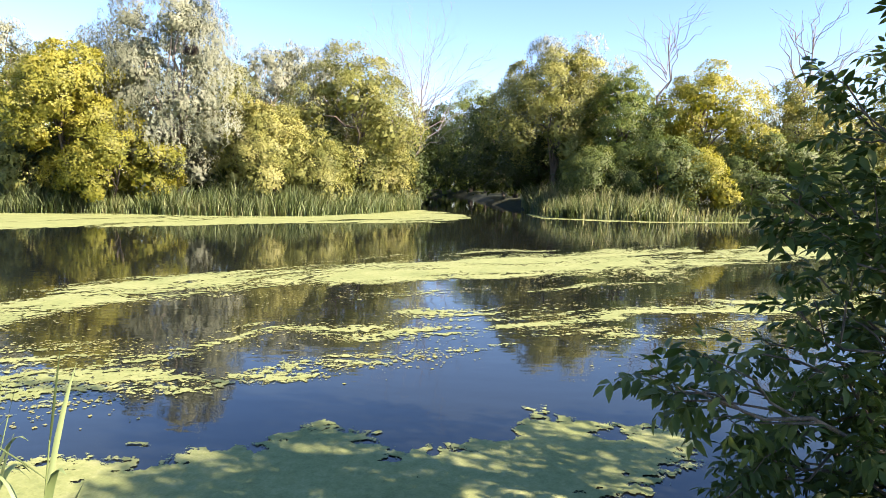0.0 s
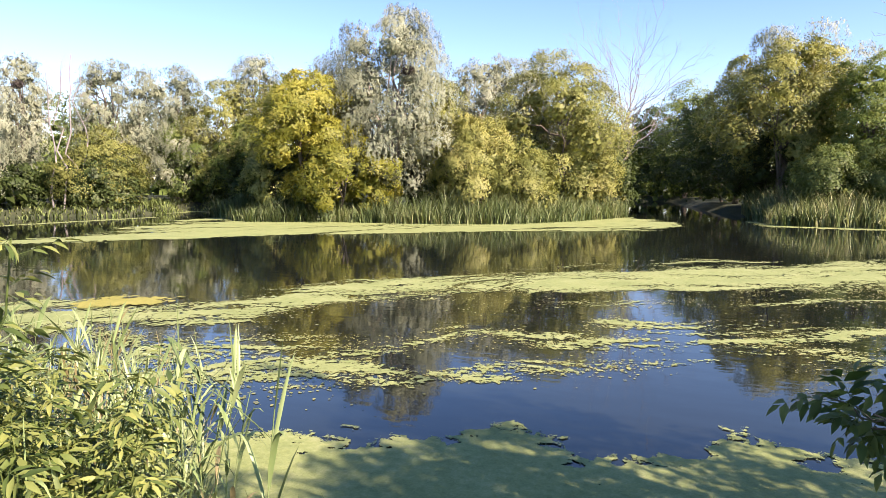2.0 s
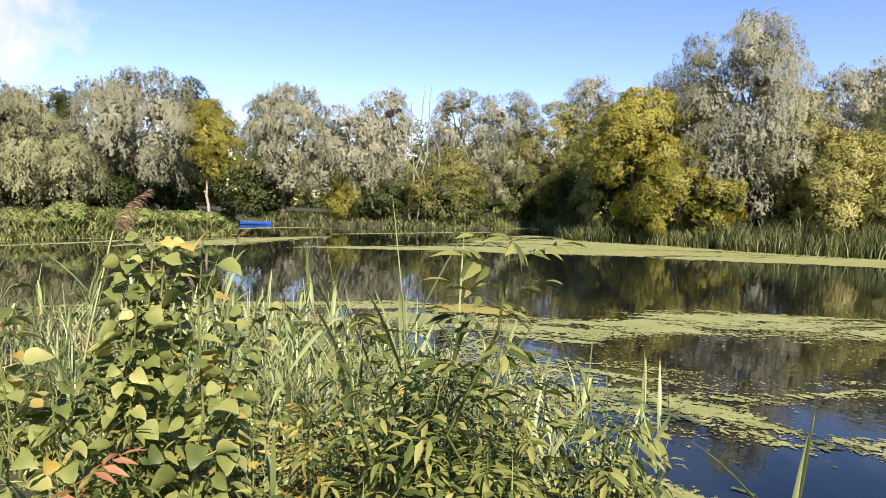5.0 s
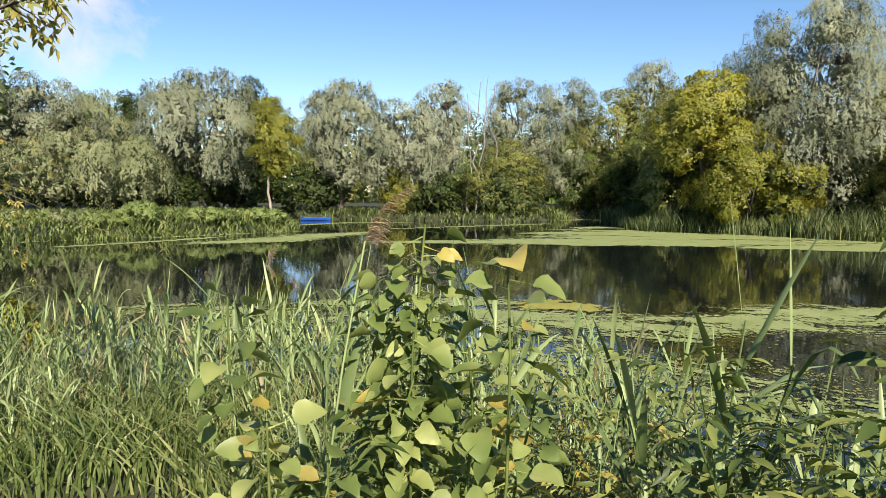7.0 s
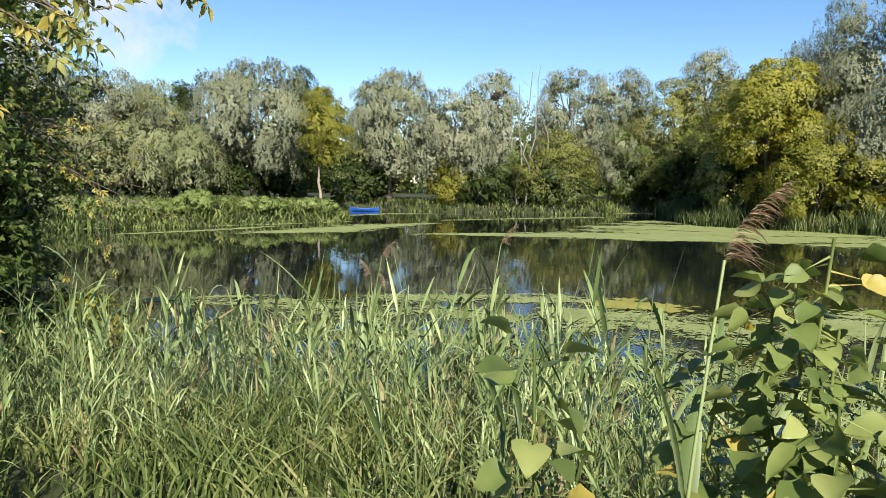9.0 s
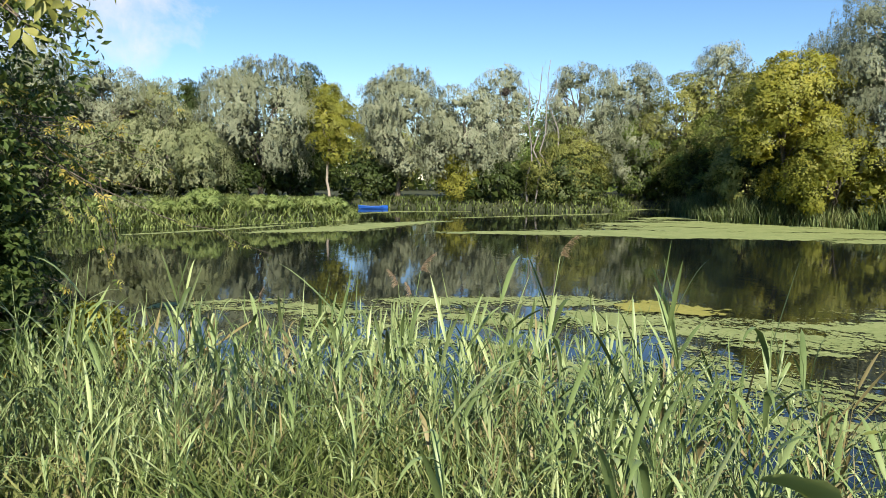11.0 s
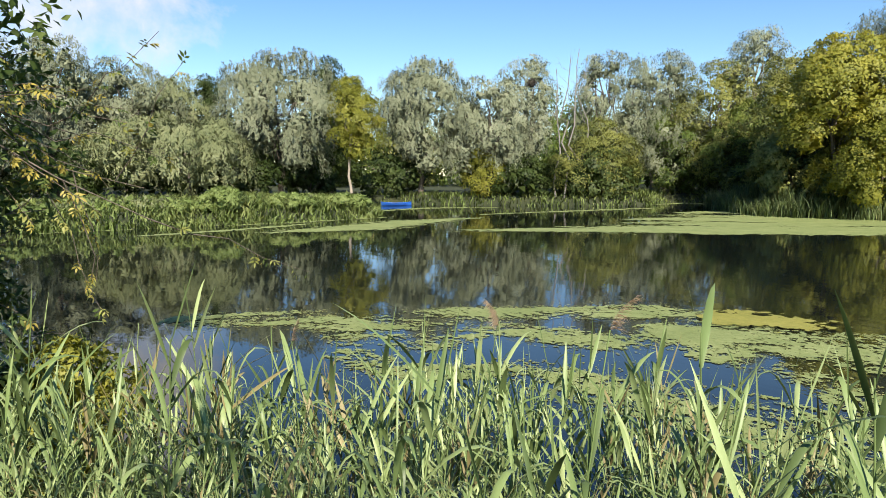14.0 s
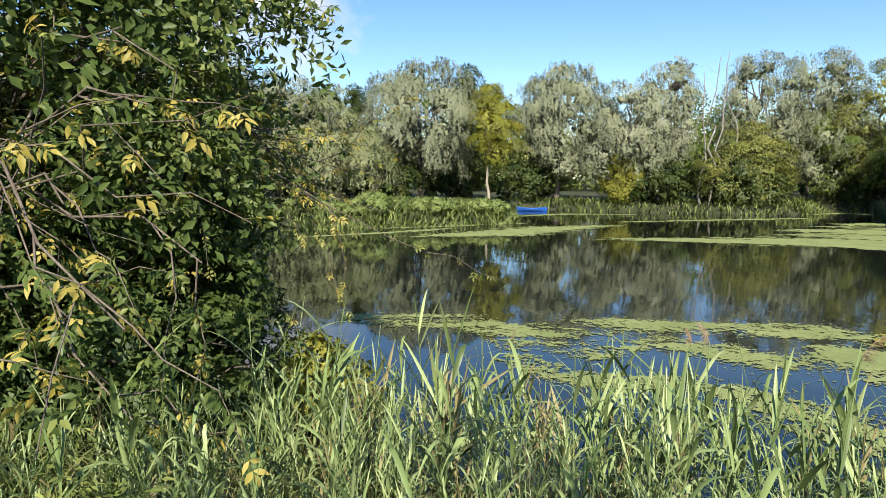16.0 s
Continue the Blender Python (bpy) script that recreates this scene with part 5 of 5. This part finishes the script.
def broad_plant(x, y, h, seed, n, label, size=0.085):
    """A tall stem with single broad leaves."""
    rng = np.random.RandomState(seed)
    root = thing("broadleaf_plant", x, y, ground_z(x, y), label, "plant", "broad-leaved plants")
    stem = bend((0, 0, -0.05), (rng.normal(0, 0.08), rng.normal(0, 0.08), h), rng, 0.03, 8)
    part("stem", *tube(stem, np.linspace(0.006, 0.0025, 8), 6), L_BIG, root, smooth=True)
    for k in range(n):
        f = 0.25 + 0.74 * (k / (n - 1)) ** 0.7
        i = min(int(f * 7), 6)
        p = stem[i] + (stem[i + 1] - stem[i]) * (f * 7 - i)
        a = k * 2.4 + rng.uniform(-0.5, 0.5)
        d = (math.cos(a), math.sin(a), rng.uniform(-0.5, 0.35))
        L = size * rng.uniform(0.75, 1.25)
        V, F = broad_leaf(L, L * rng.uniform(0.8, 1.0), rng, rng.uniform(0.1, 0.5))
        V = V + (0, 0.05, 0)
        stalk = np.array(((0.002, 0, 0), (-0.002, 0, 0), (0, 0.055, 0.002)))
        V, F = joined(((V, F), (stalk, np.array(((0, 1, 2),)))))
        part("leaf", place(V, Matrix.Translation(p) @ turn_to(d, rng.normal(0, 0.5))), F, L_GOLD if rng.rand() < 0.06 else L_BIG, root, smooth=True)
    return root


def broad_plants():
    rng = np.random.RandomState(800)
    labels = ("tall broad-leaved plant with some yellowed leaves", "broad-leaved plant climbing among the reeds", "low broad-leaved plant with drooping green leaves")
    spots = [(-2.66, 0.41, 1.94, 52, 0.060), (-2.74, 0.50, 1.74, 46, 0.056), (-2.29, 0.76, 2.05, 40, 0.062), (-2.35, 0.82, 1.85, 34, 0.058)]
    for k in range(11):
        a, r = k * 2.4, 0.05 + 0.013 * k
        spots.append((-2.60 + r * math.cos(a), 0.78 + r * math.sin(a), 2.10 - 0.045 * k, 72, rng.uniform(0.039, 0.056)))
    for k in range(13):
        spots.append((rng.uniform(-3.05, -2.2), rng.uniform(0.72, 1.25), rng.uniform(1.15, 1.5), 26, rng.uniform(0.044, 0.060)))
    for i, (x, y, top, n, size) in enumerate(spots):
        broad_plant(x, y, top - ground_z(x, y), 801 + i, n, labels[0 if top > 1.85 else 1 if top > 1.5 else 2], size)


broad_plants()


def bank_grass():
    rng = np.random.RandomState(850)
    f = lambda X, Y: ((shore(X, Y) > -0.2) & (path_gap(X, Y) > 0.4)) * (0.3 + 0.7 * lattice(X, Y, 16, 0.5))
    P = scatter(rng, 42000, -9.8, 2.5, -1.5, 4.4, f)
    g = path_gap(P[:, 0], P[:, 1])
    h = rng.uniform(0.12, 0.42, len(P)) * (0.5 + 0.9 * lattice(P[:, 0], P[:, 1], 17, 0.8)) * np.where((g > 0.45) & (g < 1.7) & (P[:, 0] < -2.2), 1.45, 1.0)
    V, F, N = blades(rng, P, h, rng.uniform(0.008, 0.018, len(P)), 0.9)
    tagged(new("bank_grass", mesh_data("bank_grass", V, F, L_GRASS)), "tangled green and straw grass on the near bank", "grass", "", "stuff")


bank_grass()


def meadow_grass():
    """Thinner grass over the rest of the near bank."""
    rng = np.random.RandomState(860)
    f = lambda X, Y: ((shore(X, Y) > 0.0) & (path_gap(X, Y) > 0.5)) * (0.25 + 0.75 * lattice(X, Y, 24, 0.6))
    P = scatter(rng, 18000, -16, 13, -13, 4.4, f)
    h = rng.uniform(0.10, 0.34, len(P)) * (0.5 + 0.9 * lattice(P[:, 0], P[:, 1], 25, 1.2))
    V, F, N = blades(rng, P, h, rng.uniform(0.014, 0.03, len(P)), 0.9, 2)
    tagged(new("meadow_grass", mesh_data("meadow_grass", V, F, L_GRASS)), "short tufted grass over the near bank", "grass", "", "stuff")


meadow_grass()


# ---- the two trees on the near bank ----
def bough(rng, a, b, r, n, size, leafmats, root, bark=BARK, sag=0.15, twigs=6, name="bough", reach=(0.18, 0.36), bare=0.25):
    """A limb with side twigs that carry feathered leaves."""
    main = bend(a, b, rng, 0.05, 8, sag)
    wood = [tube(main, np.linspace(r, r * 0.2, 8), 6)]
    sprays = [[] for _ in leafmats]
    L = np.linalg.norm(np.asarray(b, float) - a)
    for k in range(twigs):
        f = bare + (1 - bare) * (k + rng.rand() * 0.9) / twigs
        i = min(int(f * 7), 6)
        p = main[i] + (main[i + 1] - main[i]) * min(f * 7 - i, 1.0)
        d = unit(main[i + 1] - main[i]) + rng.normal(0, 0.55, 3)
        tw = bend(p, p + unit(d) * L * rng.uniform(*reach), rng, 0.05, 5, 0.1)
        wood.append(tube(tw, np.linspace(r * 0.3, r * 0.1, 5), 4))
        m = max(n // twigs, 2)
        for j in range(m):
            g = rng.uniform(0.1, 1.0)
            q = min(int(g * 4), 3)
            at = tw[q] + (tw[q + 1] - tw[q]) * (g * 4 - q)
            w = unit(tw[q + 1] - tw[q]) + rng.normal(0, 0.6, 3) + (0, 0, -0.35)
            V, F = compound_leaf(rng, size * rng.uniform(1.2, 2.0), 2, size * rng.uniform(0.8, 1.2), 0.4)
            sprays[rng.choice(len(leafmats))].append((place(V, Matrix.Translation(at) @ turn_to(w, rng.normal(0, 0.6))), F))
    V, F = joined(wood)
    limb = part(name, V, F, bark, root, smooth=True)
    for mat, sp in zip(leafmats, sprays):
        if sp:
            part("foliage", *joined(sp), mat, limb)
    return limb


def shore_tree_east():
    """Ash-leaved maple, dark against the light."""
    rng = np.random.RandomState(911)
    x, y = 3.4, 3.0
    root = thing("maple_tree", x, y, ground_z(x, y), "dark green ash-leaved maple leaning over the near water", "tree", "trees of the near bank")
    P = bend((0, 0, -0.1), (-0.2, 0.2, 5.6), rng, 0.03, 9)
    part("trunk", *tube(P, np.linspace(0.13, 0.03, 9), 8), BARK, root, smooth=True)
    ends = [(-2.65, -0.55, 1.55), (-2.3, -0.6, 0.75), (-2.0, -0.2, 0.6), (-2.3, -0.1, 1.35), (-1.9, 0.0, 1.75), (-1.9, -0.5, 1.0), (-1.5, 0.3, 2.2), (-1.3, 0.4, 2.7),
            (-1.15, 0.1, 3.1), (-1.4, -0.4, 0.7), (-1.2, -0.1, 1.3), (-1.2, 0.2, 1.9), (-0.8, 0.3, 2.5), (-0.9, 0.6, 3.6), (-0.6, -0.3, 1.0), (-0.5, 0.2, 1.7),
            (-1.45, 0.1, 0.3), (-1.5, -0.3, 0.9), (-1.6, 0.2, 1.5), (-1.55, 0.0, 2.0), (-1.75, -0.2, 0.4), (-1.8, 0.1, 1.0), (-1.85, -0.1, 1.5), (-1.7, 0.3, 2.3),
            (-2.1, -0.3, 0.3), (-2.1, 0.0, 0.95), (-2.15, -0.4, 0.55), (-1.4, 0.2, 2.7), (-1.9, 0.3, 0.7), (-1.6, -0.5, 0.2), (-2.0, 0.2, 1.3), (-1.35, 0.4, 1.8),
            (0.4, 1.2, 2.6), (0.6, 0.8, 1.6), (-0.3, 1.6, 3.2), (0.9, 0.0, 3.0), (0.3, -0.9, 4.2), (-0.2, 1.2, 4.8), (0.8, 0.6, 4.6), (-0.8, 0.5, 4.6), (0.0, 0.1, 6.2), (0.5, -0.3, 5.4), (-0.6, -0.5, 4.0)]
    for e in ends:
        e = (e[0] * (0.92 if e[0] < -1.8 else 1.0), e[1], e[2])
        k = int(np.clip(e[2] * 1.1, 0, 7))
        bough(rng, P[k], np.array(e), 0.022, 84, 0.078, [L_ASH], root, sag=0.1, twigs=8, reach=(0.12, 0.26))
    # unseen crown, added beside the boughs to shade the duckweed mat
    (V, F), C = crown_leaves(rng, 6.2, 3.9, 11000, 0.145, "round", 0.2, True)
    part("crown", V + (1.9, -0.8, 0), F, L_ASH, root)
    # second unseen crown with its limb, placed only to block sun from the mat
    (V, F), C = crown_leaves(rng, 2.4, 2.4, 7500, 0.13, "round", 0.0, True)
    part("crown", V + (0.8, -1.9, 3.1), F, L_ASH, root)
    part("limb", *tube(bend(P[5], (0.8, -1.8, 4.0), rng, 0.04, 7), np.linspace(0.05, 0.015, 7), 6), BARK, root, smooth=True)


def shore_tree_west():
    """The larger tree beside the reed bed, some branches turning gold."""
    rng = np.random.RandomState(921)
    x, y = -9.7, -2.0
    root = thing("ash_tree", x, y, ground_z(x, y), "large dark green tree with a few golden branches", "tree", "trees of the near bank")
    P = bend((0, 0, -0.1), (0.3, 0.3, 7.5), rng, 0.03, 10)
    part("trunk", *tube(P, np.linspace(0.20, 0.05, 10), 8), BARK, root, smooth=True)
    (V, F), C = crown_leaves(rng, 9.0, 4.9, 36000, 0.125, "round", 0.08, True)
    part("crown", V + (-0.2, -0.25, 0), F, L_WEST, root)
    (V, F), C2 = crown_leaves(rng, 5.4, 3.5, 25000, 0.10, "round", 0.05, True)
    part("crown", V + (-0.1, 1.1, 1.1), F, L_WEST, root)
    for q in C[::2] + (-0.2, -0.25, 0):
        k = int(np.clip(q[2] * 0.9, 1, 8))
        part("limb", *tube(bend(P[k], q, rng, 0.06, 6, 0.1), np.linspace(0.07, 0.015, 6), 6), BARK, root, smooth=True)
    for e in ((1.0, 2.9, 2.25), (0.9, 3.2, 1.95), (1.2, 3.2, 1.75), (0.8, 2.6, 2.45)):
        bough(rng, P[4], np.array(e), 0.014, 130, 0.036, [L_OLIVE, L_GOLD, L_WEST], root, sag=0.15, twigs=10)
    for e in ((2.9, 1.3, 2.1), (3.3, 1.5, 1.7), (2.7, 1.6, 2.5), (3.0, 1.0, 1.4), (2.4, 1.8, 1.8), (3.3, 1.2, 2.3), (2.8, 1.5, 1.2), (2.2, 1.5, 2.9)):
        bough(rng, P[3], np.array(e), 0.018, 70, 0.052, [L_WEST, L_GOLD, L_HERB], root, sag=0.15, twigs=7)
    for k in range(22):
        e = np.array((rng.uniform(0.1, 1.1), rng.uniform(1.5, 2.15), 0.4 + 0.19 * k))
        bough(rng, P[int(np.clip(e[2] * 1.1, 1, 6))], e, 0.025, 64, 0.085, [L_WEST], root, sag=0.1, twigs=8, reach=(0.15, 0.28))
    for k in range(16):
        e = np.array((rng.uniform(-0.1, 0.8), rng.uniform(2.2, 2.7), 0.7 + 0.22 * k))
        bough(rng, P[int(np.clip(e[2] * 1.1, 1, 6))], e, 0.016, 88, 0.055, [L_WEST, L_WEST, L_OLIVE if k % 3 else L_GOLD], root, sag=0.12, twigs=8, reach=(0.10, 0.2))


def path_tree():
    """A small tree behind the walked line, one branch reaching over it."""
    rng = np.random.RandomState(931)
    x, y = -5.8, -3.4
    root = thing("maple_tree", x, y, ground_z(x, y), "small maple behind the path with yellowing overhanging branches", "tree", "trees of the near bank")
    P = bend((0, 0, -0.1), (0.2, 0.3, 3.6), rng, 0.04, 9)
    part("trunk", *tube(P, np.linspace(0.08, 0.02, 9), 8), BARK, root, smooth=True)
    for e in ((1.8, 3.72, 2.14), (1.65, 3.68, 2.21), (1.45, 3.62, 2.26), (1.25, 3.58, 2.32), (0.6, -0.6, 3.4)):
        bough(rng, P[5], np.array(e), 0.016, 64, 0.04, [L_OLIVE, L_GOLD, L_OLIVE], root, sag=-0.2, twigs=16, reach=(0.03, 0.075), bare=0.8)


shore_tree_east()
shore_tree_west()
path_tree()
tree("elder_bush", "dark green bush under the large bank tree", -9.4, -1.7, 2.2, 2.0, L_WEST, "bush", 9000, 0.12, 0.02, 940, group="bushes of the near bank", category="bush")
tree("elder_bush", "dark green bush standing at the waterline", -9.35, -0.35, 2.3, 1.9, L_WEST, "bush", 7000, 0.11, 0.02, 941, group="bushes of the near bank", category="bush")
tree("elder_bush", "small yellow-green bush in the shallow water", -9.3, 0.75, 1.0, 1.0, L_YELLOW, "bush", 2200, 0.09, 0.02, 942, group="bushes of the near bank", category="bush")
tree("poplar_tree", "leafy tree on the bank behind the path", 7.0, -13.0, 12.0, 7.5, L_GREEN, "round", 3500, 0.26, 0.15, 950, group="trees of the near bank")
tree("poplar_tree", "leafy tree further back behind the path", -5.0, -14.0, 11.0, 7.0, L_GREEN, "round", 3500, 0.28, 0.15, 951, group="trees of the near bank")


def cloud():
    """A thin bright cloud bank high over the woods, gently bowed."""
    m, n, l = material("cloud_vapour")
    pos = n.new("ShaderNodeTexCoord")
    t = n.new("ShaderNodeTexNoise")
    t.inputs["Scale"].default_value, t.inputs["Detail"].default_value, t.inputs["Roughness"].default_value = 4.0, 8, 0.62
    l.new(pos.outputs["Generated"], t.inputs["Vector"])
    g = n.new("ShaderNodeTexGradient"); g.gradient_type = "SPHERICAL"
    mp = n.new("ShaderNodeMapping"); mp.inputs["Location"].default_value, mp.inputs["Scale"].default_value = (0, -1, -1), (0, 2, 2)
    l.new(pos.outputs["Generated"], mp.inputs[0]); l.new(mp.outputs[0], g.inputs[0])
    a = n.new("ShaderNodeMath"); a.operation = "MULTIPLY_ADD"
    l.new(t.outputs[0], a.inputs[0]); a.inputs[1].default_value = 2.2; a.inputs[2].default_value = -1.25
    b = n.new("ShaderNodeMath"); b.operation = "MULTIPLY_ADD"; b.use_clamp = True
    l.new(g.outputs[1], b.inputs[0]); b.inputs[1].default_value = 1.6; l.new(a.outputs[0], b.inputs[2])
    tr, em, mix, out = n.new("ShaderNodeBsdfTransparent"), n.new("ShaderNodeEmission"), n.new("ShaderNodeMixShader"), n.new("ShaderNodeOutputMaterial")
    em.inputs[0].default_value, em.inputs[1].default_value = (1.0, 0.98, 0.97, 1), 0.52
    l.new(b.outputs[0], mix.inputs[0]); l.new(tr.outputs[0], mix.inputs[1]); l.new(em.outputs[0], mix.inputs[2]); l.new(mix.outputs[0], out.inputs[0])
    V, F = [], []
    for i in range(13):
        for j in range(9):
            az, el = radians(72 + 22 * i / 12), radians(6 + 24 * j / 8)
            d = 1500 + 60 * math.sin(i * 0.9) * math.cos(j * 0.7)
            V.append((-d * math.sin(az) * math.cos(el), d * math.cos(az) * math.cos(el), d * math.sin(el)))
    for i in range(12):
        for j in range(8):
            F.append((i * 9 + j, (i + 1) * 9 + j, (i + 1) * 9 + j + 1, i * 9 + j + 1))
    ob = new("cloud_backdrop", mesh_data("cloud_backdrop", np.array(V), np.array(F), m, True))
    ob.visible_shadow = False
    tagged(ob, "thin white cloud in the blue sky", "cloud", "", "structure")


cloud()
